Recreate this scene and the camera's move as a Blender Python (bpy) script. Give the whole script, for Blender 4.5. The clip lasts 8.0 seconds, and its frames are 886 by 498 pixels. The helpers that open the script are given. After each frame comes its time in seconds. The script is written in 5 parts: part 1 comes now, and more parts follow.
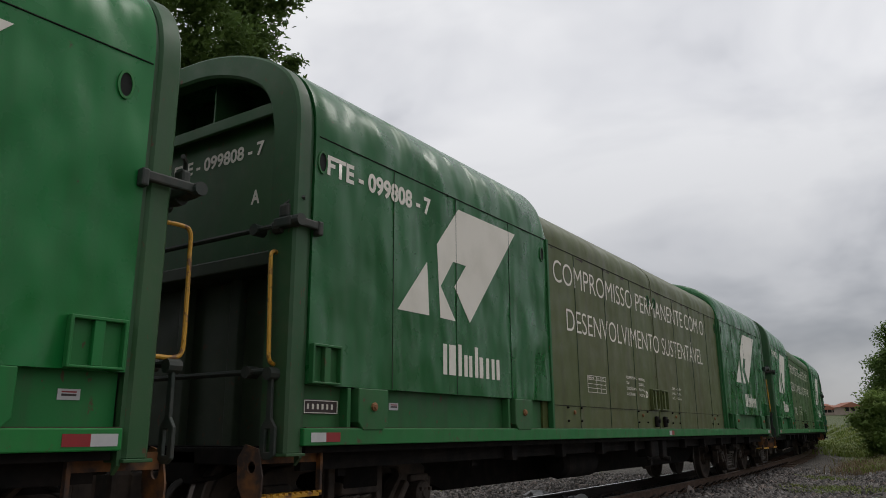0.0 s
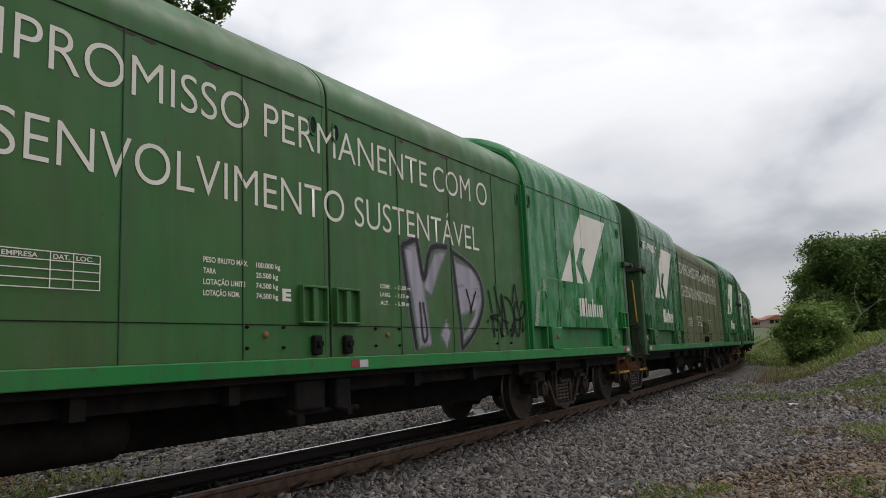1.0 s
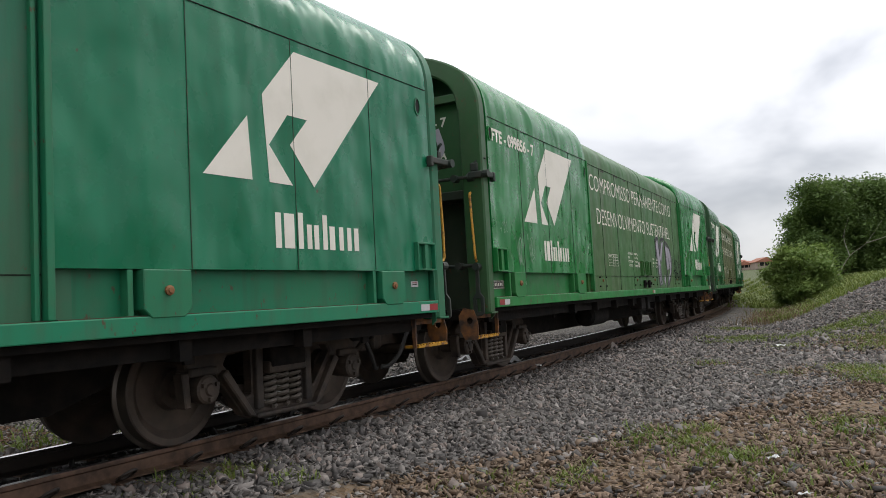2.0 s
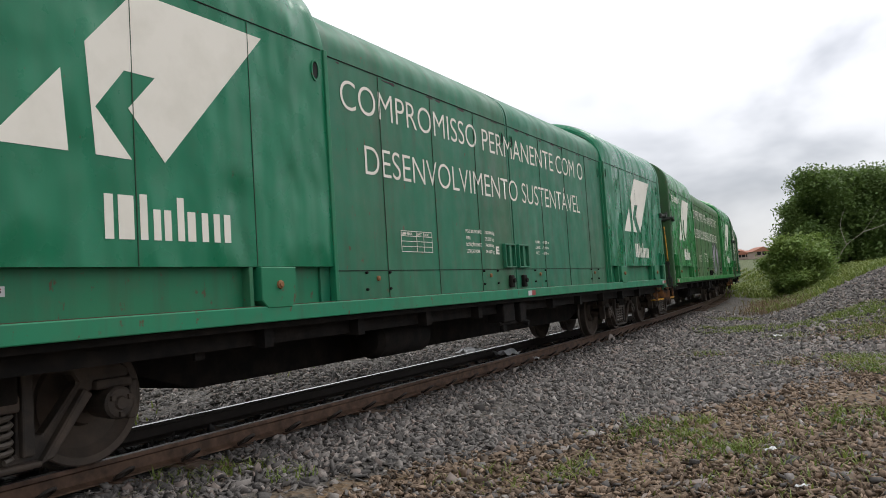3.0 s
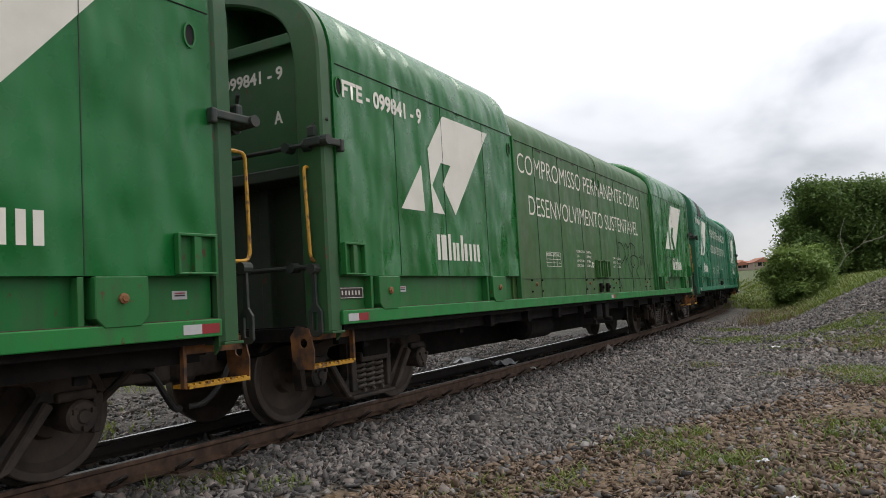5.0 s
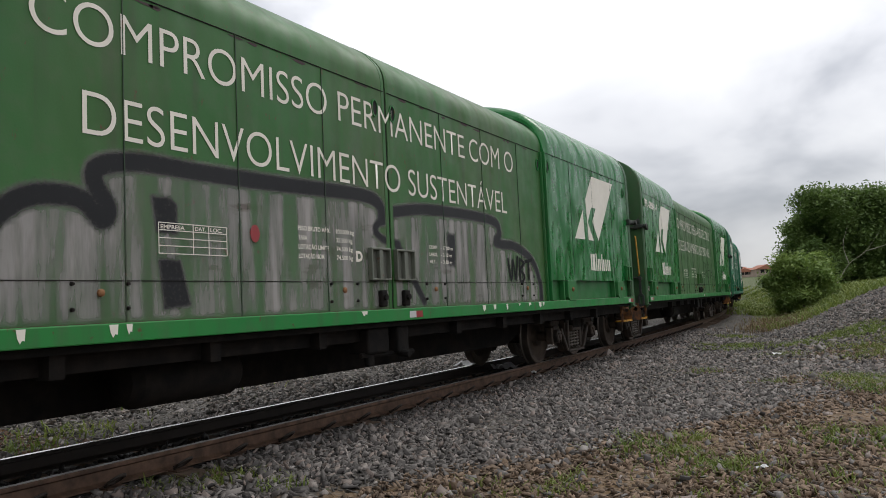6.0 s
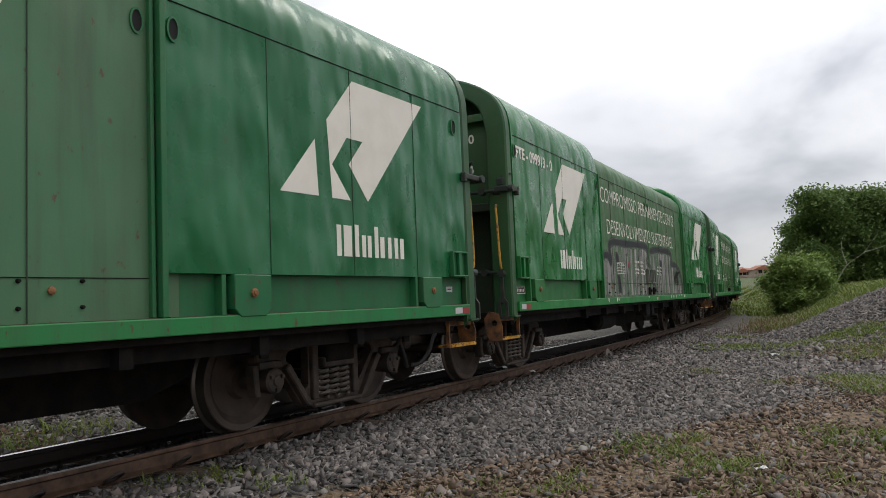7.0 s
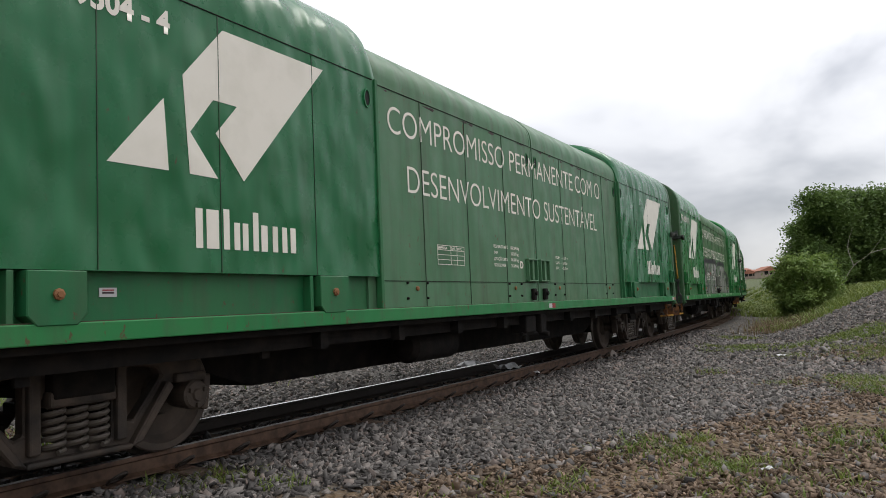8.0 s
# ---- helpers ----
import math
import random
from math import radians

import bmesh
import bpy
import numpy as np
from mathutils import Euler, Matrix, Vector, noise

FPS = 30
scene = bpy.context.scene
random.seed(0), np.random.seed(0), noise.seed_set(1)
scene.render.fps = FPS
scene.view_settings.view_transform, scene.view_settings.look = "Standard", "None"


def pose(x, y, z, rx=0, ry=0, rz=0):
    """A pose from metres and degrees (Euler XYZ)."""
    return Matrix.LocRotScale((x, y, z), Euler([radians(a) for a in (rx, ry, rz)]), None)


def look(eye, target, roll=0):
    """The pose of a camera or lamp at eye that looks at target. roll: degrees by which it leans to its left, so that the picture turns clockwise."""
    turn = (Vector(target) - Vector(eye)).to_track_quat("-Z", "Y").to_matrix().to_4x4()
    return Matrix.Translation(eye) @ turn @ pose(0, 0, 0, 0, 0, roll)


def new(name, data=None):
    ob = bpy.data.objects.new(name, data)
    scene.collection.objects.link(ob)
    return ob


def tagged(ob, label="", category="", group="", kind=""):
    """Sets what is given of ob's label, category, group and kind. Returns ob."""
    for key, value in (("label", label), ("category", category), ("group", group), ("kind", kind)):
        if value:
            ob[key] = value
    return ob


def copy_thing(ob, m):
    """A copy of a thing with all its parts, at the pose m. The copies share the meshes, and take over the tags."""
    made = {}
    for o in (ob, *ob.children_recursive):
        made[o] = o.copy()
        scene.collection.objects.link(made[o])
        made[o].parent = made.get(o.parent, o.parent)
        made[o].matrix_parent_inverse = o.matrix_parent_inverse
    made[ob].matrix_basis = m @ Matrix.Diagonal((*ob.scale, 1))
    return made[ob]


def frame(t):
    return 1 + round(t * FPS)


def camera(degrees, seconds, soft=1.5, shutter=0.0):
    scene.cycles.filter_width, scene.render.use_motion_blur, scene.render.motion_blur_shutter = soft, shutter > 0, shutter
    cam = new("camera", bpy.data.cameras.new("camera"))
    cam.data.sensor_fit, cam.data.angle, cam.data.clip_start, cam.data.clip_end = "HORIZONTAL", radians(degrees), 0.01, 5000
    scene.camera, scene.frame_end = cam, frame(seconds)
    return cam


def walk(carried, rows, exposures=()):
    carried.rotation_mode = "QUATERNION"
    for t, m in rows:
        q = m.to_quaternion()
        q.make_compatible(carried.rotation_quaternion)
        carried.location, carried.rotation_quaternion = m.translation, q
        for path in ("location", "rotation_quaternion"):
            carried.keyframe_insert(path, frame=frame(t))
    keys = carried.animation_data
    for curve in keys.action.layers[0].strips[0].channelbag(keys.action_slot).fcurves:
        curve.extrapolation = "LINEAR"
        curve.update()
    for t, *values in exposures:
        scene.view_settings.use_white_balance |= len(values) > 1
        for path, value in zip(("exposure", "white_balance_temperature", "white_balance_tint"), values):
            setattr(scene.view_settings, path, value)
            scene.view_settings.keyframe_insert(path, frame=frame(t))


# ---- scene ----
# The shot: a hand-held camera beside a curved railway line while a freight train rolls away.

R_TRACK = 276.1          # radius of the curve, which bends to the left
D_TRACK = 5.62          # from the camera to the track's centre line
PITCH = 17.064           # from wagon to wagon
BOGIES = (-6.67, 6.24)   # the bogies' centres from the wagon's origin
AXLE = 0.90              # from a bogie's centre to an axle
WHEEL_R = 0.45
RAIL_Z = 0.118           # height of the rail heads
WAGONS = 9


def eye_row(t, x, y, z, yaw, pitch, lean):
    a, b = radians(yaw), radians(pitch)
    way = Vector((-math.sin(a) * math.cos(b), math.cos(a) * math.cos(b), math.sin(b)))
    return t, look((x, y, z), Vector((x, y, z)) + way * 10, -lean)


cam = camera(61.95, 8.0, soft=0.9)
walk(cam, [eye_row(*row) for row in (
    (0.0, -0.166, 0.014, 1.121, 36.349, 13.953, 0.366),
    (0.2, -0.149, 0.013, 1.131, 34.553, 13.016, 0.965),
    (0.5, -0.124, 0.011, 1.147, 32.895, 11.399, 1.418),
    (1.0, -0.093, 0.006, 1.142, 31.969, 8.113, 2.399),
    (1.5, -0.071, -0.004, 1.142, 31.709, 5.045, 3.264),
    (2.0, -0.08, 0.004, 1.157, 31.572, 3.944, 3.119),
    (3.5, -0.066, 0.027, 1.181, 31.368, 3.245, 3.77),
    (4.0, -0.041, 0.027, 1.182, 31.446, 3.604, 3.518),
    (5.5, -0.011, 0.028, 1.184, 31.428, 4.198, 3.307),
    (6.0, -0.004, 0.033, 1.171, 31.609, 4.328, 2.724),
    (6.5, -0.018, 0.032, 1.167, 31.58, 4.323, 2.439),
    (7.0, -0.024, 0.031, 1.179, 31.484, 4.199, 2.369),
    (7.5, -0.02, 0.043, 1.178, 31.653, 4.156, 2.294),
    (8.0, -0.022, 0.055, 1.161, 31.866, 4.368, 2.474))],
    exposures=((0.0, -0.45), (0.5, -0.4), (1.0, -0.08), (1.5, 0.22), (2.0, 0.42), (3.5, 0.40), (5.5, 0.24), (6.5, 0.14), (7.0, 0.2), (8.0, 0.3)))


# ---- sky and light: a bright overcast day ----
def socket_link(tree, pairs):
    for a, b in pairs:
        tree.links.new(a, b)


SUN_EL, SUN_AZ = 52, 20
world = bpy.data.worlds.new("overcast_sky")
scene.world = world
world.use_nodes = True
wt = world.node_tree
wn = wt.nodes
wn.clear()
sky = wn.new("ShaderNodeTexSky")
sky.sky_type = "NISHITA"
sky.sun_disc = False
sky.sun_elevation, sky.sun_rotation = radians(SUN_EL), radians(SUN_AZ)
sky_dim = wn.new("ShaderNodeVectorMath")
sky_dim.operation = "SCALE"
sky_dim.inputs["Scale"].default_value = 0.1
coord = wn.new("ShaderNodeTexCoord")
stretch = wn.new("ShaderNodeMapping")
stretch.inputs["Scale"].default_value = (1.0, 1.0, 2.3)
stretch.inputs["Location"].default_value = (0.35, 0.2, 0.1)
cloud = wn.new("ShaderNodeTexNoise")
cloud.inputs["Scale"].default_value, cloud.inputs["Detail"].default_value = 2.1, 5.0
cloud.inputs["Roughness"].default_value, cloud.inputs["Distortion"].default_value = 0.5, 0.35
tone = wn.new("ShaderNodeValToRGB")
tone.color_ramp.elements[0].position, tone.color_ramp.elements[0].color = 0.36, (0.49, 0.505, 0.55, 1)
tone.color_ramp.elements[1].position, tone.color_ramp.elements[1].color = 0.6, (1.0, 1.0, 1.02, 1)
mid = tone.color_ramp.elements.new(0.485)
mid.color = (0.84, 0.845, 0.88, 1)
sep = wn.new("ShaderNodeSeparateXYZ")
rise = wn.new("ShaderNodeMapRange")
rise.inputs["From Min"].default_value, rise.inputs["From Max"].default_value = 0.0, 0.42
rise.inputs["To Min"].default_value, rise.inputs["To Max"].default_value = 0.60, 1.22
lift = wn.new("ShaderNodeVectorMath")
lift.operation = "SCALE"
blend = wn.new("ShaderNodeMix")
blend.data_type = "RGBA"
blend.inputs["Factor"].default_value = 0.9
back = wn.new("ShaderNodeBackground")
back.inputs["Strength"].default_value = 1.0
wout = wn.new("ShaderNodeOutputWorld")
socket_link(wt, (
    (sky.outputs["Color"], sky_dim.inputs[0]), (coord.outputs["Generated"], stretch.inputs["Vector"]),
    (coord.outputs["Generated"], sep.inputs[0]), (sep.outputs["Z"], rise.inputs["Value"]),
    (stretch.outputs["Vector"], cloud.inputs["Vector"]), (cloud.outputs["Fac"], tone.inputs["Fac"]),
    (tone.outputs["Color"], lift.inputs[0]), (rise.outputs["Result"], lift.inputs["Scale"]),
    (sky_dim.outputs[0], blend.inputs["A"]), (lift.outputs[0], blend.inputs["B"]),
    (blend.outputs["Result"], back.inputs["Color"]), (back.outputs[0], wout.inputs["Surface"])))

sun_data = bpy.data.lights.new("sun", "SUN")
sun_data.energy, sun_data.angle, sun_data.color = 0.9, radians(25), (1.0, 0.97, 0.92)
sun = new("sun", sun_data)
sun.matrix_basis = look((20 * math.sin(radians(SUN_AZ)), 20 * math.cos(radians(SUN_AZ)), 20 * math.tan(radians(SUN_EL))), (0, 0, 0))


# ---- materials ----
class Nodes:
    """A node material under construction."""

    def __init__(self, name, rough=0.7, metal=0.0):
        self.mat = bpy.data.materials.new(name)
        self.mat.use_nodes = True
        self.tree = self.mat.node_tree
        self.bsdf = self.tree.nodes["Principled BSDF"]
        self.bsdf.inputs["Roughness"].default_value = rough
        self.bsdf.inputs["Metallic"].default_value = metal
        self.co = self.add("ShaderNodeTexCoord").outputs["Object"]

    def add(self, kind):
        return self.tree.nodes.new(kind)

    def link(self, a, b):
        self.tree.links.new(a, b)

    def shifted(self):
        """Object coordinates moved by a random amount from object to object."""
        info = self.add("ShaderNodeObjectInfo")
        scale = self.add("ShaderNodeMath")
        scale.operation = "MULTIPLY"
        scale.inputs[1].default_value = 37.0
        self.link(info.outputs["Random"], scale.inputs[0])
        plus = self.add("ShaderNodeVectorMath")
        self.link(self.co, plus.inputs[0])
        self.link(scale.outputs[0], plus.inputs[1])
        self.co = plus.outputs[0]
        return info

    def noise(self, scale, detail=4, stretch=(1, 1, 1), rough=0.55):
        m = self.add("ShaderNodeMapping")
        m.inputs["Scale"].default_value = stretch
        n = self.add("ShaderNodeTexNoise")
        n.inputs["Scale"].default_value, n.inputs["Detail"].default_value = scale, detail
        n.inputs["Roughness"].default_value = rough
        self.link(self.co, m.inputs["Vector"])
        self.link(m.outputs[0], n.inputs["Vector"])
        return n.outputs["Fac"]

    def ranged(self, value, lo, hi, to_lo=0.0, to_hi=1.0):
        r = self.add("ShaderNodeMapRange")
        for key, v in (("From Min", lo), ("From Max", hi), ("To Min", to_lo), ("To Max", to_hi)):
            r.inputs[key].default_value = v
        self.link(value, r.inputs["Value"])
        return r.outputs["Result"]

    def mix(self, factor, a, b, how="MIX"):
        m = self.add("ShaderNodeMix")
        m.data_type, m.blend_type = "RGBA", how
        for key, v in (("Factor", factor), ("A", a), ("B", b)):
            s = [i for i in m.inputs if i.name == key and (i.type == "RGBA" or (key == "Factor" and i.type == "VALUE"))][0]
            if isinstance(v, (int, float)):
                s.default_value = v
            elif isinstance(v, tuple):
                s.default_value = (*v, 1)
            else:
                self.link(v, s)
        return [o for o in m.outputs if o.type == "RGBA"][0]

    def bump(self, height, strength, distance, before=None):
        b = self.add("ShaderNodeBump")
        b.inputs["Strength"].default_value, b.inputs["Distance"].default_value = strength, distance
        self.link(height, b.inputs["Height"])
        if before:
            self.link(before, b.inputs["Normal"])
        return b.outputs["Normal"]

    def done(self, color, normal=None, rough=None):
        if isinstance(color, tuple):
            self.bsdf.inputs["Base Color"].default_value = (*color, 1)
        else:
            self.link(color, self.bsdf.inputs["Base Color"])
        if normal:
            self.link(normal, self.bsdf.inputs["Normal"])
        if rough:
            self.link(rough, self.bsdf.inputs["Roughness"])
        return self.mat


def paint_material(name, dents, dirt, rust, gloss, brown=0.0, fade=0.3):
    """Enamel on sheet steel: takes the object's own colour, with fading, streaks, rust specks and dents."""
    n = Nodes(name)
    info = n.shifted()
    base = info.outputs["Color"]
    faded = n.mix(n.ranged(n.noise(0.7, 5), 0.35, 0.75, 0.0, fade), base, n.mix(0.5, base, (0.16, 0.24, 0.10)))
    if brown:
        faded = n.mix(n.ranged(n.noise(0.55, 4, (1, 1.3, 0.6)), 0.45, 0.72, 0.0, brown), faded, (0.095, 0.072, 0.028))
    streak = n.ranged(n.noise(2.2, 5, (1.0, 3.2, 0.22)), 0.48, 0.78, 0.0, dirt)
    dirty = n.mix(streak, faded, (0.055, 0.05, 0.035))
    cloudy = n.mix(n.ranged(n.noise(7.0, 6), 0.5, 0.8, 0.0, dirt * 0.6), dirty, (0.10, 0.11, 0.07))
    rusty = n.mix(n.ranged(n.noise(15.0, 6, (1, 1, 0.6), 0.65), 0.70 - rust * 0.1, 0.74 - rust * 0.08, 0.0, 0.8), cloudy, (0.11, 0.045, 0.025))
    b1 = n.bump(n.noise(1.7, 1.5, (1, 1.25, 0.6)), 0.6, dents)
    b2 = n.bump(n.noise(60, 3), 0.12, 0.004, b1)
    n.bsdf.inputs["Specular IOR Level"].default_value = 0.36
    return n.done(rusty, b2, n.ranged(n.noise(4.0, 5), 0.3, 0.7, gloss, gloss + 0.22))


paint_door = paint_material("door_enamel", 0.30, 0.18, 0.2, 0.19, 0.0, 0.07)
paint_old = paint_material("weathered_enamel", 0.08, 0.5, 0.55, 0.4, 0.30, 0.18)
paint_frame = paint_material("frame_enamel", 0.0, 0.45, 0.75, 0.4)

n = Nodes("white_lettering", 0.55)
n.shifted()
WHITE = n.done(n.mix(n.ranged(n.noise(3.0, 6), 0.45, 0.8, 0, 0.35), (0.80, 0.76, 0.67), (0.48, 0.46, 0.36)), n.bump(n.noise(1.5, 2), 0.3, 0.05))

n = Nodes("black_spray_paint", 0.8)
n.bsdf.inputs["Specular IOR Level"].default_value = 0.15
BLACK = n.done(n.mix(n.noise(6, 4), (0.007, 0.008, 0.008), (0.022, 0.026, 0.024)))


def spray_material(name, pale, dim, streaks):
    """Sprayed paint: a pale fill that the weather has streaked, and black lines, each as dense as it was sprayed."""
    n = Nodes(name, 0.55)
    fill, line = n.add("ShaderNodeAttribute"), n.add("ShaderNodeAttribute")
    fill.attribute_name, line.attribute_name = "fill", "line"
    wear = n.ranged(n.noise(2.6, 5, (1, 2.4, 0.3)), 0.34, 0.60, 1.0, 1.0 - streaks)
    cover = n.add("ShaderNodeMath")
    cover.operation = "MULTIPLY"
    n.link(fill.outputs["Fac"], cover.inputs[0])
    n.link(wear, cover.inputs[1])
    grain = n.ranged(n.noise(40, 3), 0.3, 0.7, -0.12, 0.12)
    dense = n.add("ShaderNodeMath")
    dense.operation = "ADD"
    n.link(line.outputs["Fac"], dense.inputs[0])
    n.link(grain, dense.inputs[1])
    ink = n.ranged(dense.outputs[0], 0.08, 0.92)
    opaque = n.add("ShaderNodeMath")
    opaque.operation = "MAXIMUM"
    n.link(cover.outputs[0], opaque.inputs[0])
    n.link(ink, opaque.inputs[1])
    n.link(opaque.outputs[0], n.bsdf.inputs["Alpha"])
    n.bsdf.inputs["Specular IOR Level"].default_value = 0.25
    chalky = n.mix(n.noise(2.2, 6, (1, 1.6, 0.7)), pale, dim)
    chalky = n.mix(n.ranged(n.noise(2.4, 6, (1, 0.55, 2.6)), 0.60, 0.68, 0, 0.7), chalky, (0.085, 0.05, 0.04))
    return n.done(n.mix(ink, chalky, (0.013, 0.014, 0.016)), n.bump(n.noise(1.4, 3), 0.4, 0.05))


SPRAY_GREY = spray_material("grey_spray_paint", (0.46, 0.43, 0.405), (0.17, 0.17, 0.165), 0.85)
SPRAY_LILAC = spray_material("lilac_letters", (0.50, 0.46, 0.52), (0.30, 0.28, 0.34), 0.25)
n = Nodes("lilac_spray_paint", 0.6)
LILAC = n.done(n.mix(n.noise(4, 4), (0.50, 0.46, 0.52), (0.33, 0.31, 0.36)))
n = Nodes("chalk", 0.9)
CHALK = n.done(n.mix(n.noise(30, 4), (0.42, 0.5, 0.42), (0.2, 0.32, 0.2)))
n = Nodes("primer_patch", 0.7)
PRIMER = n.done(n.mix(n.noise(5, 5), (0.06, 0.03, 0.032), (0.035, 0.02, 0.02)))

# grime, darkened further so the colour also carries the shade below the floor
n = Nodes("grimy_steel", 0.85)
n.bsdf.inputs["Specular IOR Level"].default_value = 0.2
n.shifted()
GRIME_SHADE = n.done(n.mix(n.ranged(n.noise(6, 6), 0.4, 0.75), (0.006, 0.0055, 0.005), (0.020, 0.015, 0.012)), n.bump(n.noise(25, 5), 0.4, 0.01))
n = Nodes("painted_iron", 0.65)
n.shifted()
IRON = n.done(n.mix(n.ranged(n.noise(8, 6), 0.4, 0.7), (0.018, 0.030, 0.022), (0.045, 0.042, 0.034)), n.bump(n.noise(40, 4), 0.3, 0.004))
n = Nodes("cast_steel", 0.7, 0.2)
n.shifted()
CAST = n.done(n.mix(n.ranged(n.noise(5, 6), 0.35, 0.75), (0.028, 0.023, 0.019), (0.10, 0.072, 0.053)), n.bump(n.noise(40, 5), 0.5, 0.006))
n = Nodes("wheel_steel", 0.6, 0.4)
WHEEL = n.done(n.mix(n.ranged(n.noise(4, 6), 0.35, 0.75), (0.060, 0.048, 0.040), (0.135, 0.10, 0.076)), n.bump(n.noise(40, 4), 0.3, 0.004))
n = Nodes("worn_tread", 0.4, 0.7)
TREAD = n.done(n.mix(n.noise(8, 4), (0.16, 0.14, 0.12), (0.09, 0.075, 0.065)))
n = Nodes("spring_steel", 0.55, 0.3)
SPRING = n.done(n.mix(n.noise(20, 4), (0.08, 0.07, 0.06), (0.15, 0.125, 0.10)))
n = Nodes("yellow_paint", 0.5)
n.shifted()
YELLOW = n.done(n.mix(n.ranged(n.noise(14, 6), 0.52, 0.62), (0.58, 0.30, 0.025), (0.2, 0.09, 0.03)))
n = Nodes("rusty_orange_plate", 0.75)
n.shifted()
ORANGE = n.done(n.mix(n.ranged(n.noise(7, 6), 0.35, 0.62), (0.27, 0.11, 0.03), (0.05, 0.032, 0.025)), n.bump(n.noise(30, 4), 0.3, 0.005))
n = Nodes("red_reflector", 0.3)
RED = n.done(n.mix(n.noise(12, 4), (0.34, 0.02, 0.025), (0.22, 0.025, 0.025)))
n = Nodes("white_reflector", 0.35)
REFL = n.done(n.mix(n.noise(12, 4), (0.6, 0.6, 0.6), (0.42, 0.41, 0.4)))
n = Nodes("nameplate_black", 0.5)
PLATE = n.done(n.mix(n.noise(12, 4), (0.03, 0.022, 0.02), (0.06, 0.035, 0.03)))
n = Nodes("rubber_hose", 0.8)
RUBBER = n.done(n.mix(n.noise(12, 4), (0.025, 0.024, 0.023), (0.05, 0.046, 0.042)))
n = Nodes("bolt_rust", 0.7, 0.2)
BOLT = n.done(n.mix(n.noise(30, 4), (0.19, 0.075, 0.03), (0.30, 0.15, 0.06)))
n = Nodes("hole_dark", 0.9)
HOLE = n.done(n.mix(n.noise(12, 3), (0.006, 0.007, 0.006), (0.012, 0.013, 0.011)))

n = Nodes("rail_steel", 0.6, 0.35)
RAIL = n.done(n.mix(n.ranged(n.noise(9, 6, (1, 1, 1)), 0.35, 0.7), (0.065, 0.038, 0.025), (0.17, 0.10, 0.065)), n.bump(n.noise(50, 4), 0.3, 0.004))
# a darker rail colour, for the far rail and the clips
n = Nodes("dark_rail", 0.6, 0.2)
RAIL_DARK = n.done(n.mix(n.noise(9, 6), (0.014, 0.011, 0.009), (0.04, 0.028, 0.02)))
n = Nodes("rail_head_polished", 0.45, 1.0)
RAILTOP = n.done(n.mix(n.noise(5, 5, (1, 1, 1)), (0.30, 0.29, 0.275), (0.13, 0.12, 0.11)))
# far rail's head: smoother, and its colour lightened for the sky's reflection
n = Nodes("rail_head_bright", 0.22, 1.0)
RAILTOP_BRIGHT = n.done(n.mix(n.noise(2, 5), (0.62, 0.61, 0.60), (0.34, 0.33, 0.31)))
n = Nodes("sleeper_wood", 0.9)
n.shifted()
SLEEPER = n.done(n.mix(n.noise(5, 7, (0.25, 3, 3)), (0.06, 0.04, 0.028), (0.19, 0.125, 0.085)), n.bump(n.noise(9, 6, (0.2, 4, 4)), 0.6, 0.02))

n = Nodes("crushed_stone", 0.85)
geo = n.add("ShaderNodeNewGeometry")
ramp = n.add("ShaderNodeValToRGB")
ramp.color_ramp.elements[0].color = (0.052, 0.047, 0.044, 1)
ramp.color_ramp.elements[1].color = (0.31, 0.285, 0.262, 1)
warm = ramp.color_ramp.elements.new(0.72)
warm.color = (0.19, 0.172, 0.158, 1)
pink = ramp.color_ramp.elements.new(0.86)
pink.color = (0.215, 0.165, 0.138, 1)
n.link(geo.outputs["Random Per Island"], ramp.inputs["Fac"])
BROWN_RAMP = ((0.075, 0.052, 0.035), (0.27, 0.19, 0.13))
STONE = n.done(n.mix(n.ranged(n.noise(45, 4), 0.3, 0.7, 0.0, 0.22), ramp.outputs["Color"], (0.105, 0.097, 0.086)), n.bump(n.noise(90, 4), 0.4, 0.004))

n = Nodes("earthy_stone", 0.9)
geo = n.add("ShaderNodeNewGeometry")
EARTHY = n.done(n.mix(geo.outputs["Random Per Island"], *BROWN_RAMP), n.bump(n.noise(90, 4), 0.4, 0.004))
# near-black stone for the bed between the rails
n = Nodes("dark_ballast", 0.6)
DARK_STONE = n.done(n.mix(n.noise(30, 4), (0.012, 0.011, 0.010), (0.04, 0.035, 0.03)))
n = Nodes("rusty_dirt", 0.9)
n.shifted()
DIRT = n.done(n.mix(n.noise(9, 6), (0.075, 0.04, 0.025), (0.05, 0.06, 0.03)))
n = Nodes("ground_soil_and_gravel", 0.9)
soil = n.add("ShaderNodeAttribute")
soil.attribute_name = "soil"
green = n.add("ShaderNodeAttribute")
green.attribute_name = "green"
v = n.add("ShaderNodeTexVoronoi")
v.inputs["Scale"].default_value, v.inputs["Randomness"].default_value = 17.0, 1.0
n.link(n.co, v.inputs["Vector"])
cell = n.add("ShaderNodeSeparateColor")
n.link(v.outputs["Color"], cell.inputs[0])
grit = n.mix(cell.outputs[0], (0.024, 0.021, 0.017), (0.115, 0.102, 0.086))
grit = n.mix(n.ranged(n.noise(0.5, 5), 0.35, 0.7, 0, 0.4), grit, (0.12, 0.10, 0.08))
earth = n.mix(n.noise(6, 6), (0.12, 0.072, 0.038), (0.22, 0.145, 0.075))
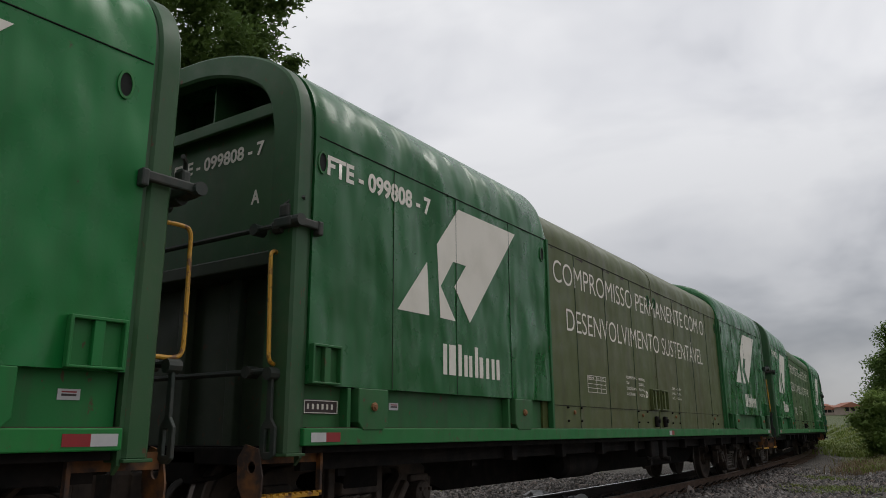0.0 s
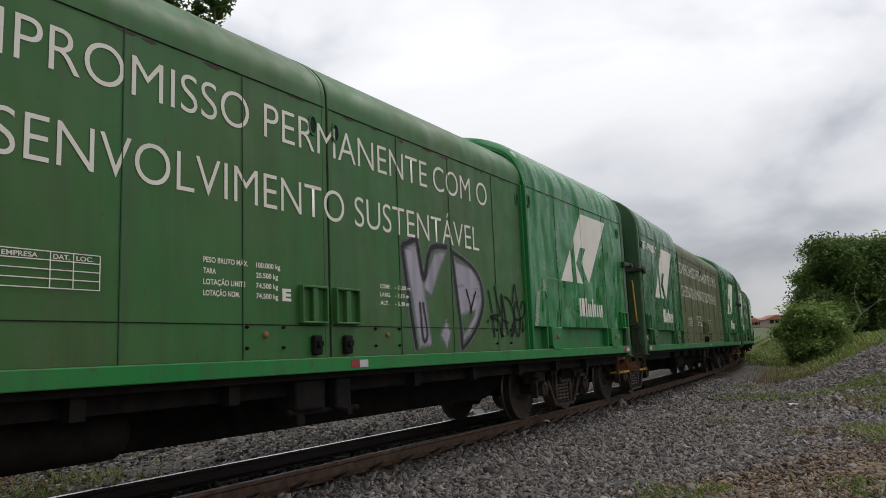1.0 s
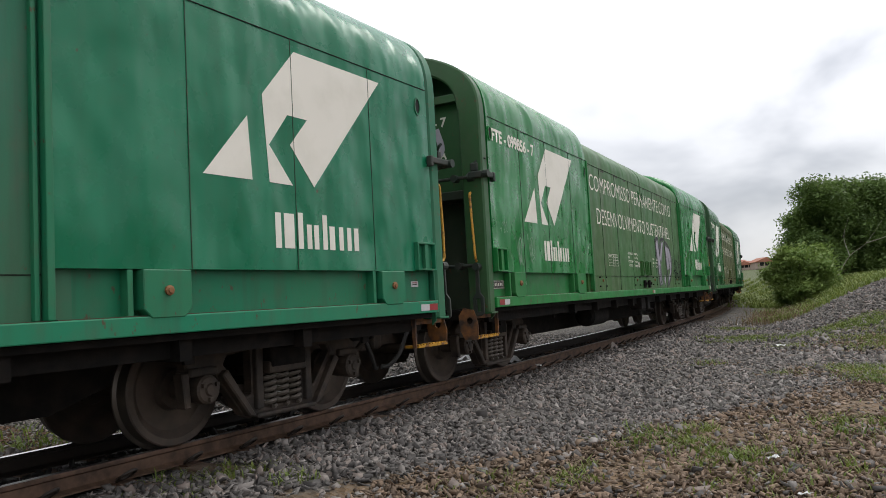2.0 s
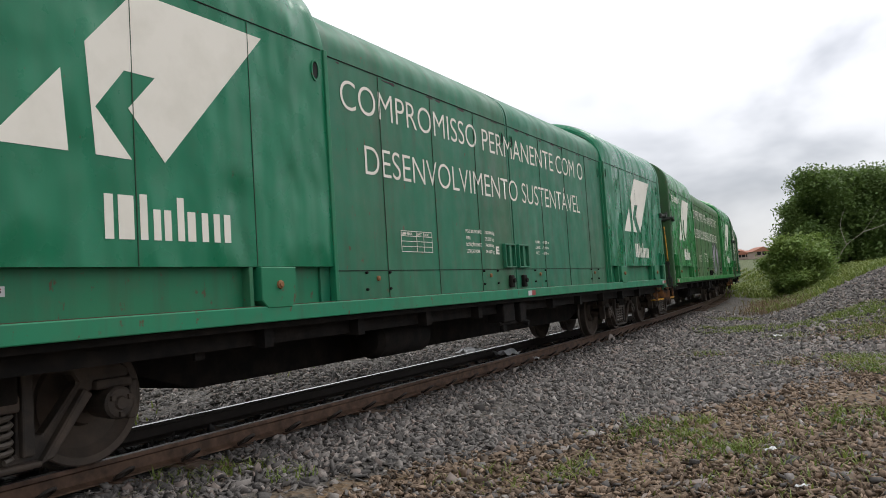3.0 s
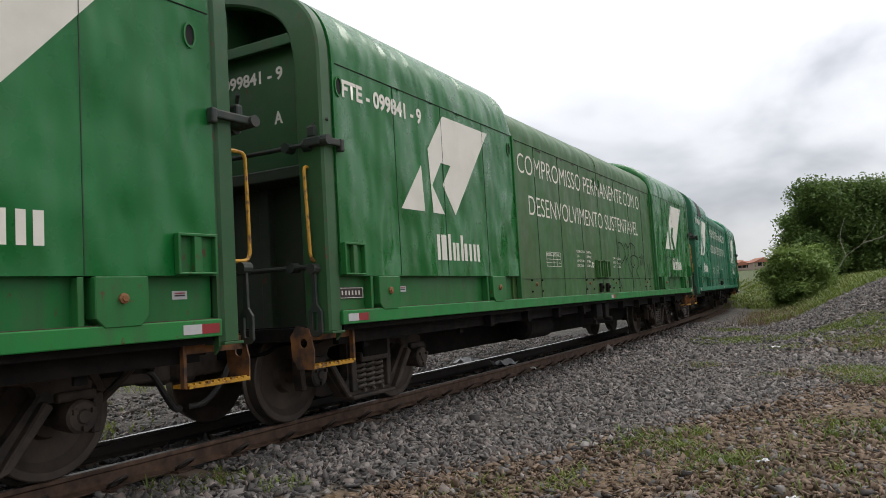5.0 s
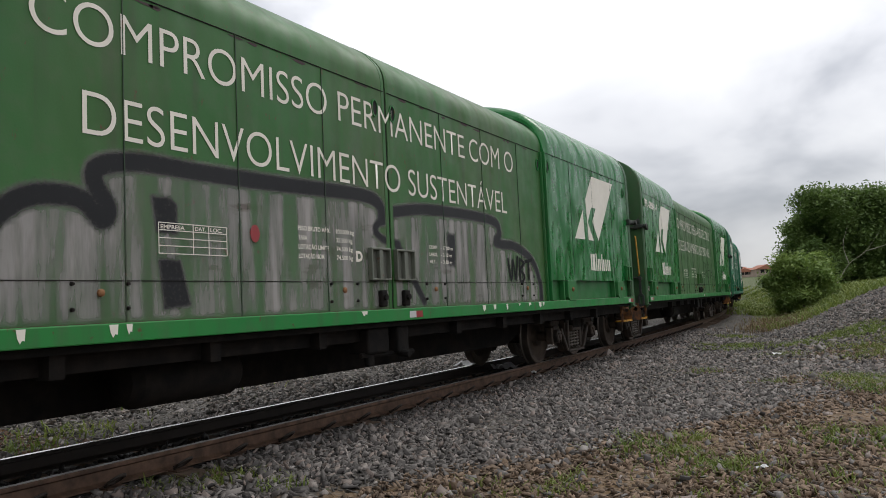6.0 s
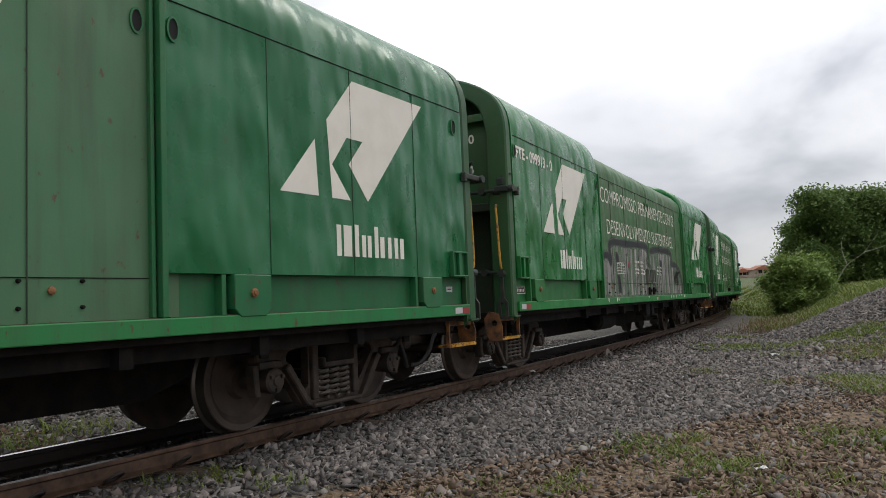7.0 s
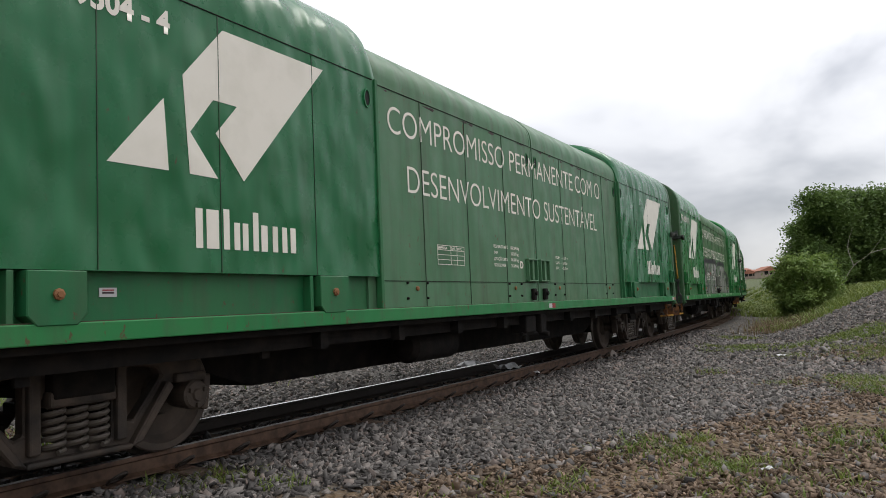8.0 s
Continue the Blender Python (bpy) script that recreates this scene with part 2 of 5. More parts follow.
earth = n.mix(n.ranged(n.noise(25, 5), 0.45, 0.7, 0, 0.8), earth, (0.10, 0.09, 0.075))
turf = n.mix(n.noise(5, 6), (0.04, 0.07, 0.016), (0.11, 0.12, 0.042))
edge = n.noise(3.5, 6)


def masked(n, value):
    plus = n.add("ShaderNodeMath")
    plus.operation = "ADD"
    n.link(value, plus.inputs[0])
    n.link(edge, plus.inputs[1])
    return n.ranged(plus.outputs[0], 0.88, 1.12)


# the ground between the rails is mixed to near black
bed_dark = n.add("ShaderNodeAttribute")
bed_dark.attribute_name = "bed_dark"
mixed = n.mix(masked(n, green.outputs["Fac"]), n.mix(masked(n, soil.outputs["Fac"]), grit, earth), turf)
mixed = n.mix(n.ranged(bed_dark.outputs["Fac"], 0.0, 1.0, 0.0, 0.92), mixed, (0.014, 0.012, 0.011))
GROUND = n.done(mixed, n.bump(v.outputs["Distance"], 0.9, 0.05))


def leaf_material(name, a, b):
    n = Nodes(name, 0.6)
    g = n.add("ShaderNodeNewGeometry")
    tint = n.mix(g.outputs["Random Per Island"], n.mix(n.ranged(n.noise(0.8, 4), 0.36, 0.64), a, b), n.mix(0.6, a, b))
    mat = n.done(tint)
    glow = n.add("ShaderNodeBsdfTranslucent")
    n.link(tint, glow.inputs["Color"])
    both = n.add("ShaderNodeMixShader")
    both.inputs[0].default_value = 0.35
    n.link(n.bsdf.outputs[0], both.inputs[1])
    n.link(glow.outputs[0], both.inputs[2])
    n.link(both.outputs[0], n.tree.nodes["Material Output"].inputs["Surface"])
    return mat


LEAF_DARK = leaf_material("leaf_dark", (0.060, 0.112, 0.026), (0.170, 0.255, 0.066))
LEAF_LIGHT = leaf_material("leaf_light", (0.11, 0.20, 0.04), (0.25, 0.33, 0.085))
GRASS = leaf_material("grass_blades", (0.085, 0.15, 0.022), (0.22, 0.25, 0.055))
LEAF_BROWN = leaf_material("fallen_leaves", (0.20, 0.115, 0.06), (0.09, 0.05, 0.032))
DRY = leaf_material("dry_stalks", (0.22, 0.15, 0.08), (0.13, 0.10, 0.05))
n = Nodes("bark", 0.9)
BARK = n.done(n.mix(n.noise(6, 6, (3, 3, 0.5)), (0.07, 0.055, 0.04), (0.17, 0.14, 0.11)), n.bump(n.noise(10, 6, (3, 3, 0.5)), 0.6, 0.03))
n = Nodes("roof_tiles", 0.85)
TILES = n.done(n.mix(n.noise(1.5, 5), (0.26, 0.10, 0.06), (0.38, 0.17, 0.11)))
n = Nodes("house_render", 0.85)
RENDER = n.done(n.mix(n.noise(0.8, 5), (0.26, 0.20, 0.16), (0.40, 0.33, 0.28)))
n = Nodes("litter_plastic", 0.5)
LITTER = n.done(n.mix(n.noise(9, 3), (0.75, 0.75, 0.74), (0.55, 0.55, 0.54)))


# ---- mesh helpers ----
def part(name, bm, material, parent, label="", color=None, smooth=False):
    """Links a bmesh as one mesh object, under a thing or a part if one is given."""
    me = bpy.data.meshes.new(name)
    bmesh.ops.recalc_face_normals(bm, faces=bm.faces[:])
    bm.to_mesh(me)
    bm.free()
    return hung(name, me, material, parent, label, color, smooth)


def hung(name, me, material, parent, label="", color=None, smooth=False):
    if material and not me.materials:
        me.materials.append(material)
    if smooth:
        me.polygons.foreach_set("use_smooth", [True] * len(me.polygons))
        me.set_sharp_from_angle(angle=radians(32))
    ob = new(name, me)
    ob.parent = parent
    if label:
        ob["label"] = label
    if color:
        ob.color = (*color, 1)
    return ob


def box(x0, x1, y0, y1, z0, z1, bevel=0.0, bm=None):
    own = bmesh.new()
    m = Matrix.LocRotScale(((x0 + x1) / 2, (y0 + y1) / 2, (z0 + z1) / 2), None, (x1 - x0, y1 - y0, z1 - z0))
    bmesh.ops.create_cube(own, size=1.0, matrix=m)
    if bevel:
        bmesh.ops.bevel(own, geom=own.edges[:], offset=bevel, segments=2, affect="EDGES", profile=0.5)
    return merged(bm, own)


def merged(bm, own):
    if bm is None:
        return own
    me = bpy.data.meshes.new("scrap")
    own.to_mesh(me)
    own.free()
    bm.from_mesh(me)
    bpy.data.meshes.remove(me)
    return bm


def prism(loops, place, lo, hi, bevel=0.0, bm=None):
    """A plate with outline loops[0] and holes loops[1:]; place(u, v, w) puts it, w from lo to hi."""
    own = bmesh.new()
    edges = []
    for loop in loops:
        vs = [own.verts.new(place(u, v, lo)) for u, v in loop]
        edges += [own.edges.new((vs[i], vs[(i + 1) % len(vs)])) for i in range(len(vs))]
    bmesh.ops.triangle_fill(own, use_beauty=True, use_dissolve=False, edges=edges)
    up = Vector(place(0, 0, hi)) - Vector(place(0, 0, lo))
    made = bmesh.ops.extrude_face_region(own, geom=own.faces[:])
    bmesh.ops.translate(own, verts=[g for g in made["geom"] if isinstance(g, bmesh.types.BMVert)], vec=up)
    if bevel:
        bmesh.ops.recalc_face_normals(own, faces=own.faces[:])
        sharp = [e for e in own.edges if len(e.link_faces) == 2 and e.calc_face_angle(0) > 0.9]
        bmesh.ops.bevel(own, geom=sharp, offset=bevel, segments=1, affect="EDGES")
    return merged(bm, own)


def on_x(u, v, w):
    return (w, u, v)


def on_y(u, v, w):
    return (u, w, v)


def tube(points, r, sides=8, bm=None, closed=False):
    """A round bar along a line of points."""
    own = bmesh.new()
    pts = [Vector(p) for p in points]
    rings = []
    for i, p in enumerate(pts):
        a = pts[i - 1] if i else pts[0] * 2 - pts[1]
        b = pts[i + 1] if i + 1 < len(pts) else pts[-1] * 2 - pts[-2]
        q = (b - a).normalized().to_track_quat("Z", "Y")
        rad = r(i / (len(pts) - 1)) if callable(r) else r
        rings.append([own.verts.new(p + q @ Vector((rad * math.cos(k * math.tau / sides), rad * math.sin(k * math.tau / sides), 0))) for k in range(sides)])
    for a, b in zip(rings, rings[1:]):
        for k in range(sides):
            own.faces.new((a[k], a[(k + 1) % sides], b[(k + 1) % sides], b[k]))
    own.faces.new(rings[0][::-1])
    own.faces.new(rings[-1])
    return merged(bm, own)


def lathe_x(profile, sides, bm=None):
    """Turns a profile of (x, radius) round the x axis."""
    own = bmesh.new()
    rings = [[own.verts.new((x, r * math.cos(k * math.tau / sides), r * math.sin(k * math.tau / sides))) for k in range(sides)] for x, r in profile]
    for a, b in zip(rings, rings[1:]):
        for k in range(sides):
            own.faces.new((a[k], a[(k + 1) % sides], b[(k + 1) % sides], b[k]))
    own.faces.new(rings[0])
    own.faces.new(rings[-1])
    return merged(bm, own)


def rounded(points, steps=4):
    """A smooth line through points (Catmull-Rom)."""
    p = [Vector(q) for q in points]
    p = [p[0] * 2 - p[1]] + p + [p[-1] * 2 - p[-2]]
    out = []
    for i in range(1, len(p) - 2):
        for k in range(steps):
            t = k / steps
            out.append(0.5 * (2 * p[i] + (p[i + 1] - p[i - 1]) * t + (2 * p[i - 1] - 5 * p[i] + 4 * p[i + 1] - p[i + 2]) * t * t
                              + (3 * p[i] - p[i - 1] - 3 * p[i + 1] + p[i + 2]) * t ** 3))
    return out + [p[-2]]


def stroke(points, width, x, bm=None, smooth=True):
    """A painted stroke on a wagon's side, at x, through (y, z) points."""
    line = rounded([(0, *q) for q in points], 6) if smooth else [Vector((0, *q)) for q in points]
    own = bm or bmesh.new()
    sides = []
    for i, p in enumerate(line):
        d = (line[min(i + 1, len(line) - 1)] - line[max(i - 1, 0)]).normalized()
        off = Vector((0, -d.z, d.y)) * width / 2
        sides.append((own.verts.new((x, p.y + off.y, p.z + off.z)), own.verts.new((x, p.y - off.y, p.z - off.z))))
    for (a, b), (c, d) in zip(sides, sides[1:]):
        own.faces.new((a, b, d, c))
    return own


def lettering(text, width, height, weight=0.0):
    """The mesh of a line of text in the built-in font, width by height, from the lower left corner."""
    cu = bpy.data.curves.new("lettering", "FONT")
    cu.body, cu.size, cu.offset, cu.resolution_u = text, 1.0, weight, 6
    ob = bpy.data.objects.new("lettering", cu)
    scene.collection.objects.link(ob)
    me = bpy.data.meshes.new_from_object(ob.evaluated_get(bpy.context.evaluated_depsgraph_get()))
    bpy.data.objects.remove(ob)
    xs = [v.co.x for v in me.vertices]
    x0, x1 = min(xs), max(xs)
    cap = 0.73 + 2 * weight
    me.transform(Matrix.Diagonal((width / (x1 - x0), height / cap, 1, 1)) @ Matrix.Translation((-x0, weight, 0)))
    me.materials.clear()
    return me


SIDE = Matrix(((0, 0, 1, 0), (1, 0, 0, 0), (0, 1, 0, 0), (0, 0, 0, 1)))      # text on the side that faces +x
REAR = Matrix(((1, 0, 0, 0), (0, 0, -1, 0), (0, 1, 0, 0), (0, 0, 0, 1)))     # text on the end that faces -y


def written(name, text, where, spot, width, height, parent, weight=0.0, material=None):
    me = lettering(text, width, height, weight)
    me.transform(Matrix.Translation(spot) @ where)
    return hung(name, me, material or WHITE, parent)


# ---- the line of the track ----
def on_track(s, lat=0.0, z=0.0):
    a = s / R_TRACK
    r = R_TRACK + lat
    return Vector((-D_TRACK - R_TRACK + r * math.cos(a), r * math.sin(a), z + RAIL_Z))


def heading(s):
    return s / R_TRACK


def track_coords(x, y):
    dx = x + D_TRACK + R_TRACK
    return np.arctan2(y, dx) * R_TRACK, np.hypot(dx, y) - R_TRACK


def step(x, lo, hi):
    t = np.clip((x - lo) / (hi - lo), 0, 1)
    return t * t * (3 - 2 * t)


# ---- the ground: one sheet out to the horizon ----
def land(x, y):
    """Height of the ground."""
    s, lat = track_coords(x, y)
    z = np.full_like(lat, -0.19 + RAIL_Z)
    z -= 0.10 * step(lat, 1.2, 2.4) + 0.07 * step(-lat, 1.3, 2.2)
    z += 0.22 * step(-lat, 3.0, 7.0) + 0.5 * step(-lat, 9.0, 30.0)
    heap = step(lat, 3.0, 7.2) * step(y, 13.5, 24.0)
    z += 1.33 * heap + 0.35 * step(lat, 7, 16) * step(y, 16, 30)
    z += 0.5 * step(y, 40, 90) * step(lat, 2, 8)
    far = step(np.hypot(x, y), 110, 400)
    hill = 6.5 * np.exp(-((x + 42) / 45) ** 2 - ((y - 275) / 75) ** 2)
    return z * (1 - far) - 3.0 * far + hill


def masks(x, y):
    """How far soil and turf show through the gravel."""
    s, lat = track_coords(x, y)
    # bare brown soil widens towards the camera's right
    edge = -2.55 + 0.40 * (y - 6.4) - 0.35 * step(6.4 - y, 0.0, 2.0)
    soil = 0.68 * step(x - edge, -0.5, 0.5) * step(y, -2, 3) * (1 - step(y, 13.0, 17.0))
    soil = np.maximum(soil, 0.75 * step(-lat, 1.6, 2.4) * (1 - step(s, 2.5, 6.5)))
    soil = np.maximum(soil, 0.55 * step(lat, 1.6, 2.4) * (1 - step(lat, 3.0, 3.8)) * step(y, 20, 27))
    turf = 0.62 * step(-lat, 4.6, 6.5) + 0.45 * step(-lat, 2.0, 3.0) * (1 - step(s, 2.0, 6.0))
    turf = np.maximum(turf, 0.8 * step(y, 25.5, 29) * step(lat, 2.6, 4.0) + 0.5 * step(y, 50, 70))
    turf = np.maximum(turf, 0.6 * step(y, 28, 36) * step(lat, 1.4, 2.4))
    for px, py, r in PATCHES:
        turf = np.maximum(turf, 0.58 * np.exp(-((x - px) ** 2 + (y - py) ** 2) / r ** 2))
        soil = np.maximum(soil, 0.6 * np.exp(-((x - px) ** 2 + (y - py) ** 2) / (1.6 * r) ** 2))
    return soil, turf


PATCHES = ((-2.26, 5.02, 0.33), (-1.25, 6.02, 0.36), (-1.9, 6.7, 0.42), (-2.25, 6.35, 0.25), (-1.0, 11.7, 0.75), (-0.3, 11.2, 0.7), (-3.45, 18.9, 0.95), (-2.7, 17.6, 0.55), (-2.85, 12.9, 0.35),
           (-0.4, 16.0, 1.2), (-0.9, 18.3, 1.2), (-4.2, 22.5, 0.7), (-4.55, 3.95, 0.34), (0.3, 9.2, 0.6), (-0.3, 7.4, 0.5))


def mesh_arrays(name, verts, quads):
    me = bpy.data.meshes.new(name)
    verts, quads = np.asarray(verts, np.float32), np.asarray(quads, np.int32)
    me.vertices.add(len(verts))
    me.vertices.foreach_set("co", verts.ravel())
    me.loops.add(quads.size)
    me.loops.foreach_set("vertex_index", quads.ravel())
    me.polygons.add(len(quads))
    me.polygons.foreach_set("loop_start", np.arange(len(quads), dtype=np.int32) * quads.shape[1])
    me.update(calc_edges=True)
    return me


def spread(lo, hi, pitch, reach):
    """Even steps from lo to hi, then ever wider ones out to the reach."""
    mid = np.arange(lo, hi + pitch / 2, pitch)
    out, d = [], pitch
    pos = 0.0
    while pos < reach:
        d *= 1.28
        pos += d
        out.append(pos)
    out = np.array(out)
    return np.concatenate((mid[0] - out[::-1], mid, mid[-1] + out))


def ground():
    xs, ys = spread(-16, 6, 0.16, 3500), spread(-2, 42, 0.2, 3500)
    gx, gy = np.meshgrid(xs, ys)
    gz = land(gx, gy)
    near = np.hypot(gx, gy) < 60
    rough = np.array([noise.noise((x * 0.9, y * 0.9, 0)) * 0.05 + noise.noise((x * 3.1, y * 3.1, 4)) * 0.02 if k else 0.0
                      for x, y, k in zip(gx.ravel(), gy.ravel(), near.ravel())]).reshape(gx.shape)
    lat = track_coords(gx, gy)[1]
    gz = gz + rough * step(np.abs(lat), 0.9, 2.0)
    w = len(xs)
    i = (np.arange(len(ys) - 1)[:, None] * w + np.arange(w - 1)[None]).ravel()
    me = mesh_arrays("ground", np.stack((gx, gy, gz), -1).reshape(-1, 3), np.stack((i, i + 1, i + w + 1, i + w), -1))
    bed_dark = 1 - step(np.abs(lat), 0.55, 0.85)
    for name, values in zip(("soil", "green", "bed_dark"), (*masks(gx, gy), bed_dark)):
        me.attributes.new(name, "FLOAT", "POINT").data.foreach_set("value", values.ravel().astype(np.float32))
    ob = hung("ground", me, GROUND, None, smooth=True)
    tagged(ob, "grey crushed stone ground with bare soil and grass patches", "ground", kind="structure")


ground()


def stone_field(name, label, count, s_range, lat_range, size, rng, thin=True, material=None, on_soil=False):
    """Loose crushed stones scattered on the ground."""
    s = rng.uniform(*s_range, count)
    lat = rng.uniform(*lat_range, count)
    a, r = s / R_TRACK, R_TRACK + lat
    x, y = -D_TRACK - R_TRACK + r * np.cos(a), r * np.sin(a)
    keep = np.hypot(x, y) > 1.2
    if thin:
        soil, turf = masks(x, y)
        keep &= rng.uniform(0, 1, count) > 0.93 * np.clip(2.2 * np.maximum(soil, turf) - 0.35, 0, 1)
    nearest = np.round((s + 8) / 0.6)
    bare = (lat > 0.5) & (lat < 1.03) & (np.abs(s - (nearest * 0.6 - 8)) < 0.13) & (nearest % 4 == 0)
    keep &= ~bare
    if on_soil:
        keep &= rng.uniform(0.15, 0.6, count) < masks(x, y)[0]
    keep &= (np.abs(np.abs(lat) - 0.535) > 0.085)
    x, y, lat = x[keep], y[keep], lat[keep]
    k = len(x)
    z = land(x, y) + rng.uniform(-0.003, 0.03, k)
    cube = np.array([(i, j, l) for i in (-1, 1) for j in (-1, 1) for l in (-1, 1)], float)
    v = cube[None] * (1 + rng.uniform(-0.55, 0.32, (k, 8, 3)))
    v *= (rng.lognormal(math.log(size), 0.27, (k, 1)) * np.ones((k, 3)) * rng.uniform((0.8, 0.5, 0.13), (1.5, 1.05, 0.36), (k, 3)))[:, None]
    q = rng.normal(0, 1, (k, 4)) * (1.0, 0.36, 0.36, 1.0)
    q /= np.linalg.norm(q, axis=1, keepdims=True)
    w, qx, qy, qz = q.T
    m = np.stack((np.stack((1 - 2 * (qy * qy + qz * qz), 2 * (qx * qy - w * qz), 2 * (qx * qz + w * qy)), -1),
                  np.stack((2 * (qx * qy + w * qz), 1 - 2 * (qx * qx + qz * qz), 2 * (qy * qz - w * qx)), -1),
                  np.stack((2 * (qx * qz - w * qy), 2 * (qy * qz + w * qx), 1 - 2 * (qx * qx + qy * qy)), -1)), 1)
    v = np.einsum("kij,knj->kni", m, v) + np.stack((x, y, z), -1)[:, None]
    face = np.array(((0, 1, 3, 2), (4, 6, 7, 5), (0, 4, 5, 1), (2, 3, 7, 6), (0, 2, 6, 4), (1, 5, 7, 3)))
    f = (face[None] + 8 * np.arange(k)[:, None, None]).reshape(-1, 4)
    ob = hung(name, mesh_arrays(name, v.reshape(-1, 3), f), material or STONE, None)
    tagged(ob, label, "gravel", kind="stuff")


RNG = np.random.default_rng(7)
stone_field("gravel", "loose grey crushed stone beside the track", 72000, (1.0, 13.5), (0.70, 6.2), 0.0255, RNG)
stone_field("soil_stones", "small brown stones pressed into the bare soil", 36000, (2.0, 16.5), (2.2, 6.3), 0.019, RNG, False, EARTHY, True)
stone_field("gravel", "loose grey crushed stone further along the track", 36000, (12.8, 26.0), (0.70, 7.5), 0.033, RNG)
stone_field("gravel", "grey ballast stone behind the far rail", 17000, (-2.0, 22.0), (-4.8, -0.7), 0.028, RNG)
stone_field("ballast", "black ballast stone between the rails", 4500, (-2.0, 22.0), (-0.42, 0.42), 0.028, RNG, False, DARK_STONE)


# ---- railway track ----
def railway():
    track = tagged(new("railway_track"), "curved metre-gauge track with rusty rails on wooden sleepers in ballast", "railway track", kind="structure")
    half = [(0.0, 0.0), (0.030, -0.002), (0.034, -0.010), (0.034, -0.032), (0.010, -0.046), (0.009, -0.125), (0.06, -0.146), (0.06, -0.158)]
    outline = half + [(-x, z) for x, z in half[:0:-1]]
    for lat in (-0.535, 0.535):
        bm = bmesh.new()
        rings = [[bm.verts.new(on_track(s, lat + x, z)) for x, z in outline] for s in np.arange(-16, 141, 1.0)]
        for a, b in zip(rings, rings[1:]):
            for i in range(len(outline)):
                f = bm.faces.new((a[i], a[(i + 1) % len(outline)], b[(i + 1) % len(outline)], b[i]))
                f.material_index = 1 if i in (0, len(outline) - 1) else 0
        ob = part("rail", bm, RAIL if lat > 0 else RAIL_DARK, track)
        ob.data.materials.append(RAILTOP if lat > 0 else RAILTOP_BRIGHT)
    tie = bpy.data.meshes.new("sleeper")
    bm = box(-1.0, 1.0, -0.11, 0.11, -0.32, -0.163, 0.012)
    bm.to_mesh(tie)
    bm.free()
    plate = bpy.data.meshes.new("base_plate")
    bm = box(-0.16, 0.16, -0.08, 0.08, -0.163, -0.152, 0.003)
    bm.to_mesh(plate)
    bm.free()
    clip = bpy.data.meshes.new("rail_clip")
    loop = rounded([(0.10, -0.06, -0.14), (0.16, -0.07, -0.105), (0.19, -0.02, -0.075), (0.18, 0.045, -0.07), (0.125, 0.065, -0.10), (0.085, 0.035, -0.13),
                    (0.075, -0.015, -0.138), (0.055, -0.03, -0.138)], 4)
    bm = tube(loop, 0.0125, 6)
    bm.to_mesh(clip)
    bm.free()
    rng = random.Random(3)
    for k in range(150):
        s = -8 + 0.6 * k
        ob = hung("sleeper", tie, SLEEPER, track)
        ob.matrix_basis = Matrix.Translation(on_track(s, rng.uniform(-0.05, 0.05), rng.uniform(-0.012, 0.004))) @ pose(0, 0, 0, 0, 0, math.degrees(heading(s)) + rng.uniform(-1, 1))
        if k < 62:
            for side in (1, -1):
                m = Matrix.Translation(on_track(s, 0.535)) @ pose(0, 0, 0, 0, 0, math.degrees(heading(s)) + (0 if side > 0 else 180) + rng.uniform(-4, 4))
                hung("rail_clip", clip, RAIL_DARK, track).matrix_basis = m
            hung("base_plate", plate, RAIL, track).matrix_basis = Matrix.Translation(on_track(s, 0.535)) @ pose(0, 0, 0, 0, 0, math.degrees(heading(s)))


railway()


# ---- the freight wagons ----
PROFILE = [(p.x, p.y) for p in rounded([(1.55, 3.33, 0), (1.537, 3.515, 0), (1.482, 3.70, 0), (1.355, 3.87, 0), (1.145, 4.015, 0), (0.84, 4.145, 0), (0.43, 4.24, 0), (0.0, 4.27, 0)], 3)]
PROFILE[-1] = (0.0, 4.27)


def shell(y0, y1, z0, off, thick, side=1, soft_ends=(), low=0.0):
    """A curved door leaf: straight side, rounded eave, out to the middle of the roof."""
    right = [(1.55, z0)] + PROFILE
    cols = []
    n_y = max(2, int((y1 - y0) / 0.5))
    ys = [y0 + (y1 - y0) * i / n_y for i in range(n_y + 1)]
    for e in soft_ends:
        ys += [e - 0.14, e - 0.08, e - 0.03] if e == y1 else [e + 0.14, e + 0.08, e + 0.03]
    ys.sort()
    bm = bmesh.new()
    for y in ys:
        drop = max([0.0] + [0.075 * (1 - min(1, abs(y - e) / 0.14)) ** 2 for e in soft_ends])
        ring = []
        for inner in (0, thick):
            for x, z in right:
                d = off + inner + drop * min(1, max(0, (z - 3.3) / 0.4))
                up = min(1, max(0, (z - 3.36) / 0.7))
                ring.append(bm.verts.new((side * max(0, x - d * (1 - 0.6 * up)), y, z - d * up - low * min(1, max(0, (z - 3.36) / 0.45)))))
        k = len(right)
        cols.append(ring[:k] + ring[:k - 1:-1])
    for a, b in zip(cols, cols[1:]):
        for i in range(len(a)):
            bm.faces.new((a[i], a[(i + 1) % len(a)], b[(i + 1) % len(a)], b[i]))
    bm.faces.new(cols[0])
    bm.faces.new(cols[-1])
    bmesh.ops.remove_doubles(bm, verts=bm.verts[:], dist=0.0005)
    return bm


def plate_from(points, x, thick=0.002):
    """A flat painted shape on the side, from (y, z) corners."""
    return prism([points], on_x, x, x + thick)


